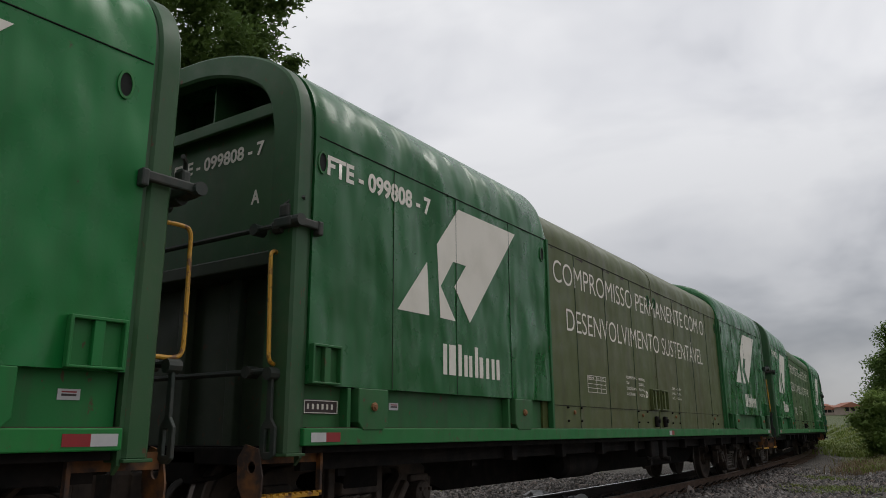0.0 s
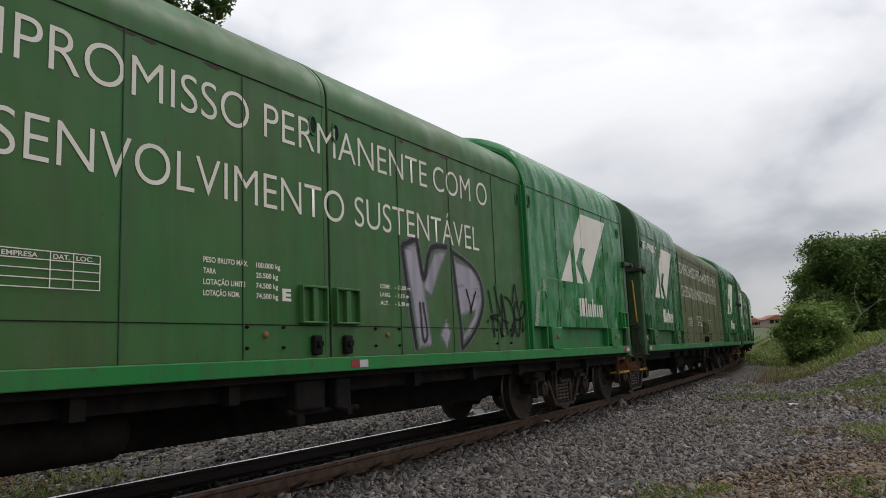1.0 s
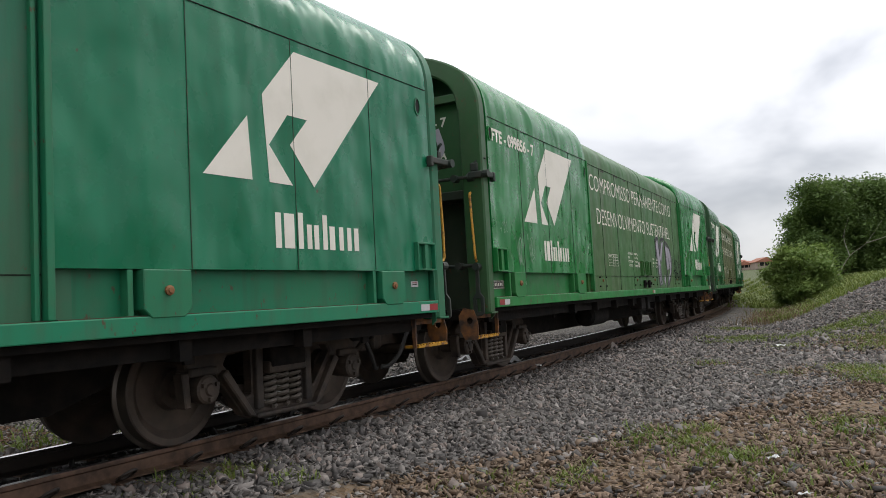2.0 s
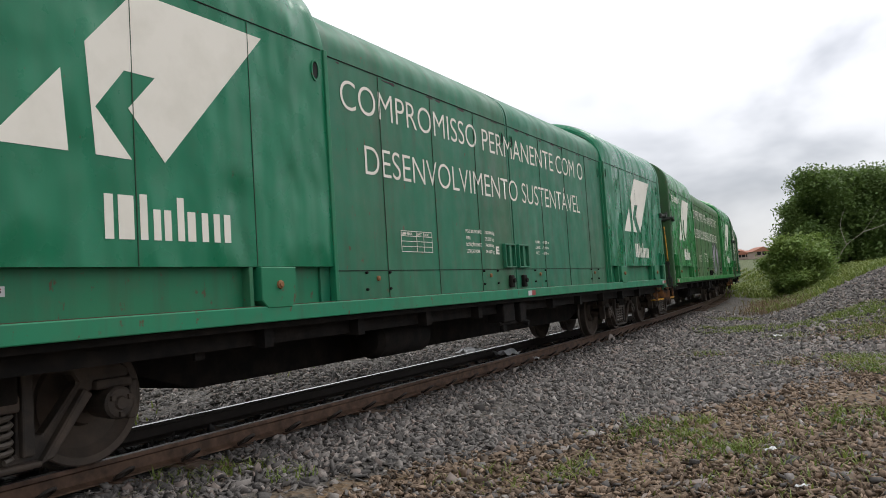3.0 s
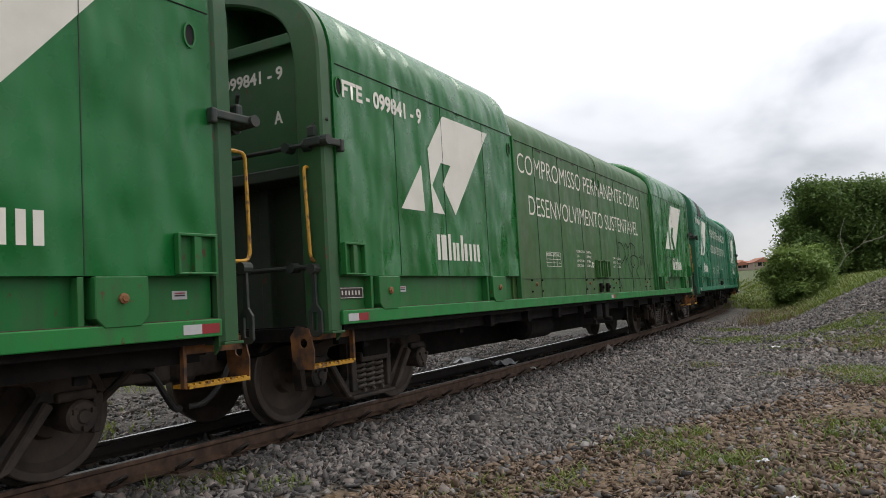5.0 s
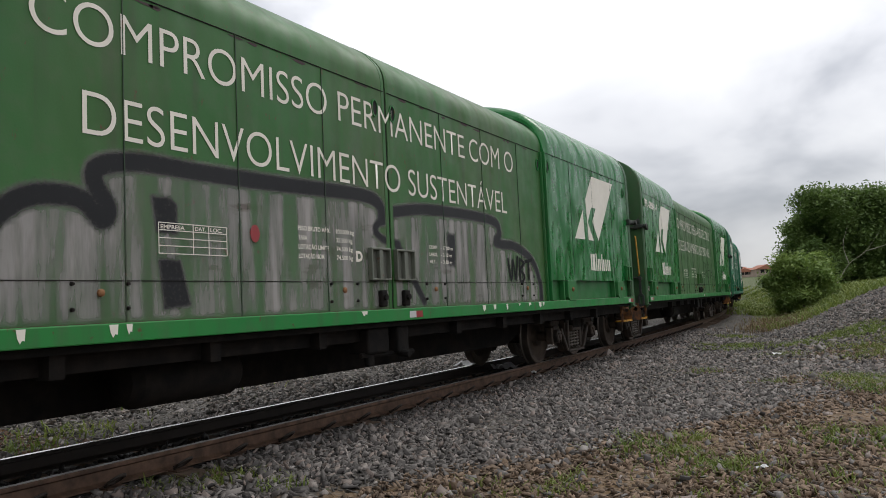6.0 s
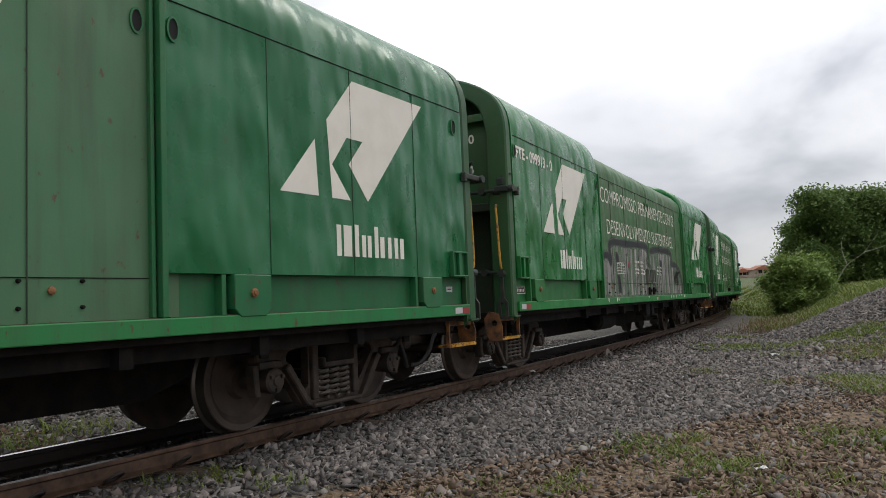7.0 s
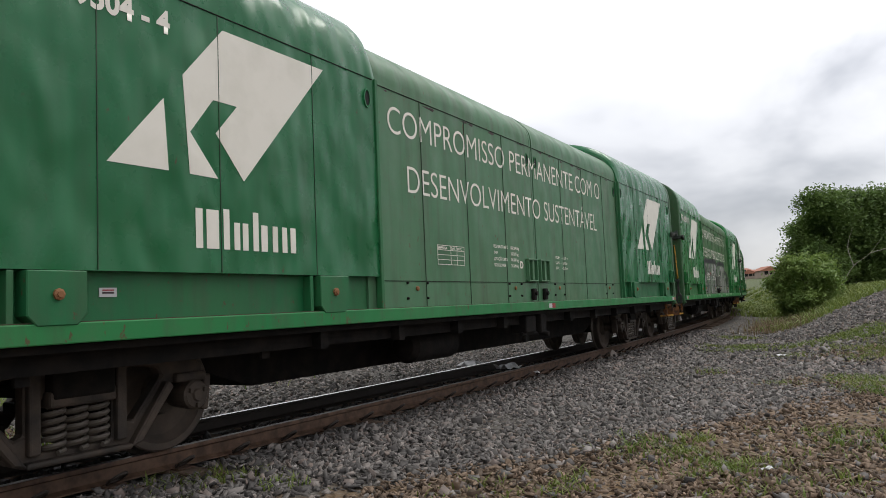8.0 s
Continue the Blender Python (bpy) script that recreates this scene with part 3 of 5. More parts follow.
LOGO = [(-5.974, 3.23), (-4.829, 3.23), (-5.79, 2.138), (-6.055, 2.452), (-5.845, 2.69), (-6.075, 2.69), (-6.285, 2.422), (-6.04, 2.127), (-6.293, 2.129), (-6.342, 2.807)]
LOGO_TRI = [(-6.501, 2.611), (-6.468, 2.128), (-6.928, 2.124)]
# a brand name in plain bars: start, width, height
NAME_BARS = ((0.0, 0.055, 0.275), (0.085, 0.10, 0.275), (0.225, 0.05, 0.29), (0.315, 0.05, 0.2), (0.39, 0.05, 0.2), (0.485, 0.05, 0.29), (0.56, 0.06, 0.2),
             (0.67, 0.05, 0.2), (0.765, 0.05, 0.2), (0.85, 0.055, 0.2))
LOGO_SHIFT = 11.842
SEAM = -0.165
GREEN = (0.022, 0.17, 0.07)
SEAM_GREEN = (0.012, 0.04, 0.018)


def bogie(parent, y, steer):
    half = [(0.36, 0.262), (0.46, 0.30), (0.74, 0.665), (0.84, 0.69), (1.03, 0.70), (1.05, 0.79), (0.97, 0.84), (0.58, 0.905)]
    frame_outline = half + [(-u, v) for u, v in half[::-1]]
    window = [(-0.25, 0.345), (0.25, 0.345), (0.26, 0.67), (-0.26, 0.67)]
    gap = [(-0.355, 0.46), (-0.42, 0.44), (-0.66, 0.735), (-0.62, 0.80), (-0.355, 0.83)]
    body = part("bogie", box(-1.0, 1.0, -0.22, 0.22, 0.665, 0.85, 0.02), GRIME_SHADE, parent, "cast steel three-piece bogie, brown with rust")
    body.matrix_basis = pose(0, y, 0, 0, 0, steer)
    axle_z = RAIL_Z + WHEEL_R
    for side in (1, -1):
        b = prism([frame_outline, window, gap, [(-u, v) for u, v in gap]], on_x, *sorted((side * 0.79, side * 0.90)), 0.014)
        # lip round the spring opening and along the lower chord
        box(*sorted((side * 0.77, side * 0.97)), -0.37, 0.37, 0.258, 0.30, 0.016, b)
        for e in (-1, 1):
            box(*sorted((side * 0.78, side * 0.945)), e * 0.305 - 0.04, e * 0.305 + 0.04, 0.33, 0.86, 0.014, b)
            prism([[(e * 0.36, 0.27), (e * 0.45, 0.295), (e * 0.73, 0.655), (e * 0.67, 0.70)]], on_x, *sorted((side * 0.89, side * 0.965)), 0.012, b)
            # jaw over the axle box, with the outer leg
            box(*sorted((side * 0.77, side * 0.95)), e * AXLE - 0.14, e * AXLE + 0.14, axle_z + 0.10, axle_z + 0.17, 0.02, b)
            prism([[(e * (AXLE + 0.13), axle_z + 0.14), (e * (AXLE + 0.20), axle_z + 0.14), (e * (AXLE + 0.17), axle_z - 0.13), (e * (AXLE + 0.11), axle_z - 0.13)]], on_x, *sorted((side * 0.82, side * 0.93)), 0.01, b)
        part("side_frame", b, CAST, body, "heavy cast side frame, brown with dust")
        part("bolster_end", box(*sorted((side * 0.80, side * 0.99)), -0.235, 0.235, 0.615, 0.72, 0.02), CAST, body)
        for dy in (-0.155, 0.0, 0.155):
            coil = [(side * 0.875 + 0.06 * math.cos(a), dy + 0.068 * math.sin(a), 0.325 + 0.285 * i / 66) for i in range(67) for a in [i * math.tau / 12]]
            part("spring", tube(coil, 0.019, 6), SPRING, body, smooth=True)
    for e in (-AXLE, AXLE):
        for side in (1, -1):
            cap = lathe_x([(side * 0.76, 0.10), (side * 0.93, 0.112), (side * 0.985, 0.112), (side * 1.0, 0.095), (side * 1.005, 0.05), (side * 1.02, 0.04)], 20)
            for k in range(3):
                a = k * math.tau / 3 + 0.5
                box(*sorted((side * 1.0, side * 1.025)), 0.075 * math.cos(a) - 0.016, 0.075 * math.cos(a) + 0.016, 0.075 * math.sin(a) - 0.016, 0.075 * math.sin(a) + 0.016, 0, cap)
            bmesh.ops.translate(cap, verts=cap.verts[:], vec=(0, e, axle_z))
            part("bearing_cap", cap, CAST, body, "dark round bearing cap with three bolts")
            # brake shoe and its hanger beside the tread
            shoe = prism([[(0.40, -0.16), (0.455, -0.16), (0.47, 0.0), (0.455, 0.16), (0.40, 0.16)]], lambda u, v, w: (w, e - math.copysign(u + 0.02, e), axle_z + v), *sorted((side * 0.48, side * 0.60)), 0.006)
            part("brake_shoe", shoe, GRIME_SHADE, body)
        part("brake_beam", box(-0.68, 0.68, e * 0.42 - 0.03, e * 0.42 + 0.03, 0.44, 0.53, 0.01), GRIME_SHADE, body)
        prof = [(0.0, 0.075), (0.43, 0.075), (0.44, 0.14), (0.462, 0.15), (0.49, 0.32), (0.465, 0.38), (0.463, WHEEL_R + 0.017), (0.472, WHEEL_R + 0.03), (0.487, WHEEL_R + 0.027), (0.502, WHEEL_R + 0.002),
                (0.60, WHEEL_R - 0.004), (0.608, WHEEL_R - 0.015), (0.608, 0.385), (0.588, 0.372), (0.55, 0.32), (0.56, 0.17), (0.62, 0.15), (0.62, 0.08), (0.93, 0.075)]
        full = [(-x, r) for x, r in prof[:0:-1]] + prof
        w = bmesh.new()
        rings = [[w.verts.new((x, r * math.cos(k * math.tau / 64), r * math.sin(k * math.tau / 64))) for k in range(64)] for x, r in full]
        for i, (a, c) in enumerate(zip(rings, rings[1:])):
            shiny = min(abs(full[i][0]), abs(full[i + 1][0])) > 0.462 and min(full[i][1], full[i + 1][1]) > WHEEL_R - 0.008
            for k in range(64):
                w.faces.new((a[k], a[(k + 1) % 64], c[(k + 1) % 64], c[k])).material_index = int(shiny)
        w.faces.new(rings[0])
        w.faces.new(rings[-1])
        ob = part("wheelset", w, WHEEL, body, "steel wheelset with worn treads", smooth=True)
        ob.data.materials.append(TREAD)
        ob.matrix_basis = pose(0, e, axle_z)
    return body


def wagon_end(wagon, d):
    """The end of a wagon: d is -1 at the rear and 1 at the front."""
    def span(a, b):
        return sorted((d * a, d * b))
    back = 7.98 if d < 0 else 7.845
    o = back - 7.98
    outer = [(1.55, 0.975)] + PROFILE
    inner = [(1.28, 0.975), (1.27, 3.38)] + [(p.x, p.y) for p in rounded([(1.255, 3.45, 0), (1.215, 3.62, 0), (1.10, 3.78, 0), (0.84, 3.93, 0), (0.44, 4.05, 0), (0.0, 4.08, 0)], 3)]
    ring = outer + [(-x, z) for x, z in outer[-2::-1]] + [(-x, z) for x, z in inner[:-1]] + inner[::-1]
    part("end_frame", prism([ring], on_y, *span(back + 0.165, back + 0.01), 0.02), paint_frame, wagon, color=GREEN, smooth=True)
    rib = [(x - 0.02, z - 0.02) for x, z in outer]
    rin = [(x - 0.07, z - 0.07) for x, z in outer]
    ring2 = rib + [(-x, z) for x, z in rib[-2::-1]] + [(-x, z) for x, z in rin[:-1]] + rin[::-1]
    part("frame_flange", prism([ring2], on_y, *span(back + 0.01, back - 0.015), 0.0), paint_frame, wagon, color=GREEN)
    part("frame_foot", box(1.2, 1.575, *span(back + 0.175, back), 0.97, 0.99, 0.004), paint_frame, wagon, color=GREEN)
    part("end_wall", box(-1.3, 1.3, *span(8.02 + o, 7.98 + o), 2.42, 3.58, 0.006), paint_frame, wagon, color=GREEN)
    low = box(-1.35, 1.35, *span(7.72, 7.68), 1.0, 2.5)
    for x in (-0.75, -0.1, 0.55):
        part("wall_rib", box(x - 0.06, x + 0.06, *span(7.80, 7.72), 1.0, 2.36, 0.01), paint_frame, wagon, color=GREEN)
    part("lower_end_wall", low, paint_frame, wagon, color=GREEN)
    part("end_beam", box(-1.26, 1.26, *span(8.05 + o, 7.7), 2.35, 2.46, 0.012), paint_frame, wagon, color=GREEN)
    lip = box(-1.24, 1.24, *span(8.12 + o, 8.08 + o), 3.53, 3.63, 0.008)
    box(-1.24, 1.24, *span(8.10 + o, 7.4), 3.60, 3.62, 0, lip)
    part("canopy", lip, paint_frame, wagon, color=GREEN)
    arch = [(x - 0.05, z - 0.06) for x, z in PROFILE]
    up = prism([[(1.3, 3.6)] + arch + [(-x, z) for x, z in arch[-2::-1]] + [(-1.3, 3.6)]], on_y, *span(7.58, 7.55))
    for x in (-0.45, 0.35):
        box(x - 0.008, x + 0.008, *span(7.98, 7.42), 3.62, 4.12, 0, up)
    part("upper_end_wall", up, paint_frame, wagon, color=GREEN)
    part("end_platform", box(-1.3, 1.3, *span(8.05 + o, 7.38), 0.90, 1.02, 0.01), GRIME_SHADE, wagon)
    for z, y in ((2.58, 8.19), (1.54, 8.19)):
        rod = tube([(-1.25, d * y, z), (1.38, d * y, z)], 0.021, 8)
        for x in (1.2, -1.2):
            tube([(x, d * (y - 0.07), z), (x, d * (y + 0.03), z)], 0.045, 10, rod)
        part("locking_rod", rod, IRON, wagon)
    # clamp that holds the door
    clamp = box(1.38, 1.56, *span(8.2, 8.10), 2.56, 2.64, 0.015)
    box(1.565, 1.605, *span(8.2, back - 0.06), 2.57, 2.635, 0.012, clamp)
    box(1.55, 1.615, *span(back - 0.02, back - 0.07), 2.53, 2.64, 0.012, clamp)
    box(1.40, 1.5, *span(8.17, 8.1), 2.64, 2.75, 0.02, clamp)
    tube([(1.36, d * 8.15, 2.58), (1.44, d * 8.15, 2.58)], 0.05, 12, clamp)
    tube([(1.57, d * 8.16, 2.60), (1.635, d * 8.16, 2.60)], 0.045, 12, clamp)
    tube([(1.45, d * 8.15, 2.74), (1.50, d * 8.12, 2.80), (1.56, d * 8.06, 2.80)], 0.016, 6, clamp)
    part("door_clamp", clamp, IRON, wagon, "dark greasy iron door clamp")
    lever = prism([[(1.36, 0.98), (1.40, 0.95), (1.46, 0.95), (1.50, 0.98), (1.50, 1.16), (1.455, 1.22), (1.45, 1.55), (1.41, 1.55), (1.405, 1.22), (1.36, 1.16)],
                   [(1.405, 1.0), (1.455, 1.0), (1.455, 1.15), (1.405, 1.15)]], on_y, *span(8.2, 8.175), 0.004)
    tube([(1.43, d * 8.14, 1.52), (1.43, d * 8.23, 1.52)], 0.045, 10, lever)
    part("hanging_lever", lever, IRON, wagon, "slotted iron lever hanging from the rod")
    grip = rounded([(1.36, d * 8.11, 2.385), (1.39, d * 8.17, 2.395), (1.405, d * 8.22, 2.365), (1.41, d * 8.225, 2.25), (1.43, d * 8.225, 1.75), (1.435, d * 8.22, 1.62), (1.42, d * 8.17, 1.59), (1.38, d * 8.11, 1.59)], 4)
    if d > 0:
        grip = rounded([(1.38, 8.0, 2.41), (1.385, 8.2, 2.415), (1.39, 8.26, 2.385), (1.39, 8.27, 2.25), (1.40, 8.27, 1.75), (1.40, 8.26, 1.61), (1.40, 8.2, 1.575), (1.40, 8.07, 1.575)], 4)
    part("hand_grip", tube(grip, 0.015, 8), YELLOW, wagon, "yellow-painted hand grip", smooth=True)
    step_part = box(1.24, 1.42, *span(8.21, 7.66), 0.685, 0.712, 0.005)
    for k in range(10):
        y = 8.17 - k * 0.055
        box(1.40, 1.425, *span(y, y - 0.03), 0.708, 0.724, 0, step_part)
    stair = part("step_tread", step_part, YELLOW, wagon, "worn yellow anti-slip step tread")
    cheek = prism([[(1.24, 0.68), (1.41, 0.68), (1.42, 0.84), (1.37, 1.02), (1.24, 1.05), (1.17, 0.96), (1.18, 0.79)], [(1.31 + 0.04 * math.cos(k * math.tau / 14), 0.90 + 0.04 * math.sin(k * math.tau / 14)) for k in range(14)]],
                  on_y, *span(8.216, 8.203), 0.0)
    prism([[(1.37, 0.69), (1.41, 0.69), (1.41, 1.0), (1.37, 1.0)]], on_y, *span(7.65, 7.625), 0.0, cheek)
    box(1.34, 1.37, *span(8.19, 7.63), 0.92, 1.02, 0, cheek)
    part("step_bracket", cheek, ORANGE, wagon, "rusty orange step bracket with a round hole")
    coupler = box(-0.13, 0.13, *span(8.34, 7.6), 0.64, 0.84, 0.02)
    box(-0.17, 0.15, *span(8.49, 8.30), 0.60, 0.88, 0.05, coupler)
    part("coupler", coupler, CAST, wagon)
    hose = rounded([(0.35, d * 8.0, 0.78), (0.37, d * 8.12, 0.74), (0.36, d * 8.25, 0.55), (0.30, d * 8.38, 0.42), (0.24, d * 8.49, 0.40)], 4)
    part("air_hose", tube(hose, 0.026, 8), RUBBER, wagon, smooth=True)
    pipe = rounded([(0.42, d * 7.2, 0.85), (0.6, d * 7.7, 0.86), (0.62, d * 7.95, 0.8), (0.40, d * 8.02, 0.78)], 4)
    part("brake_pipe", tube(pipe, 0.02, 6), GRIME_SHADE, wagon)


def pocket(wagon, y0, y1, z0, z1, x, kind="pocket"):
    """A recessed hand hold with a bar across it."""
    back = box(x + 0.001, x + 0.004, y0, y1, z0, z1)
    part(kind + "_back", back, paint_frame, wagon, color=GREEN)
    rim = prism([[(y0 - 0.02, z0 - 0.015), (y1 + 0.02, z0 - 0.015), (y1 + 0.02, z1 + 0.02), (y0 - 0.02, z1 + 0.02)], [(y0, z0), (y1, z0), (y1, z1), (y0, z1)]], on_x, x, x + 0.05, 0.004)
    part(kind + "_rim", rim, paint_frame, wagon, color=GREEN)
    m = (y0 + y1) / 2
    part(kind + "_bar", box(x + 0.004, x + 0.045, m - 0.03, m + 0.03, z0, z1, 0.004), paint_frame, wagon, color=GREEN)


def freight_wagon():
    """One covered wagon with sliding side doors; x to its right, y forwards, z up from the rail."""
    wagon = new("freight_wagon")
    part("underframe", prism([[(-8.05, 0.76), (-5.5, 0.76), (-4.7, 0.50), (4.4, 0.50), (5.2, 0.76), (8.05, 0.76), (8.05, 0.99), (-8.05, 0.99)]], on_x, -0.5, 0.5), GRIME_SHADE, wagon)
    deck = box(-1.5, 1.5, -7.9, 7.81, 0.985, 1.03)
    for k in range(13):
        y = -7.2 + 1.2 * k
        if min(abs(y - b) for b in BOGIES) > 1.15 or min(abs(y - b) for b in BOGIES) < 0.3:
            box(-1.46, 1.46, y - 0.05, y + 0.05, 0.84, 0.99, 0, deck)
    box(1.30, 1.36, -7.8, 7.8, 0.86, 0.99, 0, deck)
    part("floor_frame", deck, GRIME_SHADE, wagon)
    core = bmesh.new()
    cols = []
    for y in (-7.38, 7.38):
        line = [(1.38, 1.03)] + [(max(0, x - 0.16), z - 0.25 * min(1, max(0.5, (z - 3.3) / 0.5))) for x, z in PROFILE]
        line = line + [(-x, z) for x, z in line[-2::-1]]
        cols.append([core.verts.new((x, y, z)) for x, z in line])
    for i in range(len(cols[0])):
        j = (i + 1) % len(cols[0])
        core.faces.new((cols[0][i], cols[0][j], cols[1][j], cols[1][i]))
    core.faces.new(cols[0])
    core.faces.new(cols[1])
    part("body_core", core, paint_frame, wagon, color=GREEN)
    for side in (1, -1):
        part("logo_door", shell(-7.96, -4.04, 1.455, 0.0, 0.05, side, (-4.04,)), paint_door, wagon, color=GREEN, smooth=True)
        part("logo_door", shell(3.83, 7.822, 1.455, 0.0, 0.05, side, (3.83,)), paint_door, wagon, color=GREEN, smooth=True)
        part("slogan_door", shell(-4.19, SEAM - 0.012, 1.157, 0.055, 0.05, side, (), 0.10), paint_old, wagon, color=GREEN, smooth=True)
        part("slogan_door", shell(SEAM + 0.012, 3.98, 1.157, 0.055, 0.05, side, (), 0.10), paint_old, wagon, color=GREEN, smooth=True)
        part("sill", box(*sorted((side * 1.40, side * 1.578)), -8.0, 7.826, 1.035, 1.155, 0.008), paint_frame, wagon, color=GREEN)
        for y0, y1 in ((-7.98, -4.19), (3.98, 7.824)):
            part("lower_panel", box(*sorted((side * 1.40, side * 1.47)), y0, y1, 1.148, 1.48), paint_frame, wagon, color=GREEN)
    xd, xs = 1.55, 1.495
    for y in (-6.99, -6.02, -4.98, 4.8, 5.83, 6.84):
        part("panel_seam", box(xd, xd + 0.0045, y - 0.003, y + 0.003, 1.46, 3.33), paint_frame, wagon, color=SEAM_GREEN)
    for y in (-3.16, -2.17, -1.15, 0.9, 1.9, 2.95):
        part("panel_seam", box(xs, xs + 0.006, y - 0.004, y + 0.004, 1.16, 3.33), paint_frame, wagon, color=SEAM_GREEN)
    for y0, y1, x in ((-7.92, -4.1, xd), (-4.03, SEAM - 0.03, xs), (SEAM + 0.03, 3.83, xs), (3.88, 7.81, xd)):
        part("roof_seam", box(x - 0.004, x + 0.006, y0, y1, 3.326, 3.333), GRIME_SHADE, wagon)
    for y0, y1 in ((-4.03, SEAM - 0.03), (SEAM + 0.03, 3.83)):
        part("fold_line", box(xs, xs + 0.005, y0, y1, 1.417, 1.423), GRIME_SHADE, wagon)
    # rust where the roof seam has chipped
    chips = random.Random(8)
    for y in [-3.9 + 7.5 * (k + chips.random()) / 16 for k in range(16)]:
        if abs(y - SEAM) > 0.25:
            w, h, z = chips.uniform(0.03, 0.13), chips.uniform(0.008, 0.022), 3.312 + chips.uniform(-0.012, 0.004)
            part("rust_chip", plate_from([(y - w, z), (y - w * 0.3, z - h * 0.7), (y + w * 0.5, z - h), (y + w, z), (y + w * 0.4, z + h * 0.6), (y - w * 0.5, z + h * 0.4)], xs + 0.0005, 0.0015), PRIMER, wagon)
    # the dark joint between the middle doors, with its edge strips
    part("door_joint", box(1.44, 1.488, SEAM - 0.012, SEAM + 0.012, 1.16, 3.37), HOLE, wagon)
    for s in (-1, 1):
        part("edge_strip", shell(SEAM + s * 0.04 - 0.022, SEAM + s * 0.04 + 0.022, 1.16, 0.0525, 0.02, 1, (), 0.0985), paint_old, wagon, color=GREEN)
    for y in (-4.05, 3.822):
        part("door_edge", box(1.50, 1.568, y - 0.023, y + 0.023, 1.16, 3.34, 0.006), paint_frame, wagon, color=GREEN)
    part("edge_rail", box(1.485, 1.532, 3.745, 3.775, 1.16, 3.33, 0.006), paint_frame, wagon, color=GREEN)
    # brackets and bolts
    for y0, y1 in ((-7.438, -7.08), (-4.981, -4.597), (4.399, 4.767), (6.884, 7.246)):
        c = 0.06
        b = prism([[(y0 + c, 1.14), (y1 - c, 1.14), (y1, 1.14 + c), (y1, 1.45), (y0, 1.45), (y0, 1.14 + c)]], on_x, 1.47, 1.585, 0.006)
        bracket = part("door_bracket", b, paint_frame, wagon, color=GREEN)
        nut = lathe_x([(1.584, 0.034), (1.60, 0.034), (1.605, 0.02), (1.612, 0.018)], 8)
        bmesh.ops.translate(nut, verts=nut.verts[:], vec=(0, (y0 + y1) / 2, 1.315))
        part("bolt", nut, BOLT, bracket)
        part("gusset", box(1.47, 1.55, y0 - 0.09, y0 - 0.05, 1.157, 1.45, 0.005), paint_frame, wagon, color=GREEN)
    for y in (-3.34, -0.925, 0.66, 3.09):
        for dy, dz in ((0, 0), (-0.19, 0.055), (-0.19, -0.10), (0.19, 0.055), (0.19, -0.10)):
            nut = lathe_x([(xs, 0.026 if dy == 0 else 0.014), (xs + 0.016, 0.024 if dy == 0 else 0.012), (xs + 0.022, 0.01)], 8)
            bmesh.ops.translate(nut, verts=nut.verts[:], vec=(0, y + dy, 1.345 + dz))
            part("bolt", nut, BOLT if dy == 0 else GRIME_SHADE, wagon)
    for y in (SEAM - 0.2, SEAM + 0.2):
        lock = box(xs, xs + 0.05, y - 0.05, y + 0.05, 1.18, 1.34, 0.015)
        tube([(xs, y, 1.27), (xs + 0.075, y, 1.27)], 0.03, 10, lock)
        part("door_lock", lock, GRIME_SHADE, wagon)
    pocket(wagon, -7.935, -7.667, 1.475, 1.723, xd)
    pocket(wagon, 7.489, 7.773, 1.475, 1.718, xd)
    pocket(wagon, -0.53, -0.25, 1.45, 1.725, xs, "latch")
    pocket(wagon, -0.105, 0.19, 1.45, 1.725, xs, "latch")
    # oval holes near the door tops: flat plates, the shade inside painted near black
    for y, x in ((-7.885, xd), (-4.19, xd), (3.915, xd), (7.65, xd), (-0.35, xs), (-0.05, xs), (3.67, xs)):
        oval = [(y + 0.038 * math.cos(a), 3.13 + 0.075 * math.sin(a)) for a in [k * math.tau / 20 for k in range(20)]]
        ringo = [(y + 0.052 * math.cos(a), 3.13 + 0.092 * math.sin(a)) for a in [k * math.tau / 20 for k in range(20)]]
        part("oval_hole", plate_from(oval, x + 0.001, 0.003), HOLE, wagon)
        part("hole_rim", prism([ringo, oval], on_x, x, x + 0.012, 0), paint_frame, wagon, color=GREEN)
    # lettering and marks
    for dy in (0.0, LOGO_SHIFT):
        part("white_emblem", plate_from([(y + dy, z) for y, z in LOGO], xd + 0.001), WHITE, wagon)
        part("white_emblem", plate_from([(y + dy, z) for y, z in LOGO_TRI], xd + 0.001), WHITE, wagon)
        for u, wd, h in NAME_BARS:
            part("name_bar", box(xd + 0.001, xd + 0.003, -6.25 + dy + u * 1.12, -6.25 + dy + (u + wd) * 1.12, 1.625, 1.625 + h), WHITE, wagon)
    for text, y0, y1, z in (("COMPROMISSO", -3.78, -1.085, 2.897), ("PERMANENTE", -0.925, 1.465, 2.897), ("COM", 1.585, 2.405, 2.897), ("O", 2.555, 2.82, 2.897),
                            ("DESENVOLVIMENTO", -3.45, 0.055, 2.328), ("SUSTENT\u00c1VEL", 0.205, 2.562, 2.328)):
        written("slogan_word", text, SIDE, (xs + 0.004, y0, z), y1 - y0, 0.29, wagon, -0.008)
    for i, (a, b) in enumerate((("PESO BRUTO M\u00c1X.", "100.000 kg"), ("TARA", "25.500 kg"), ("LOTA\u00c7\u00c3O LIMITE", "74.500 kg"), ("LOTA\u00c7\u00c3O NOM.", "74.500 kg"))):
        z = 1.85 - i * 0.078
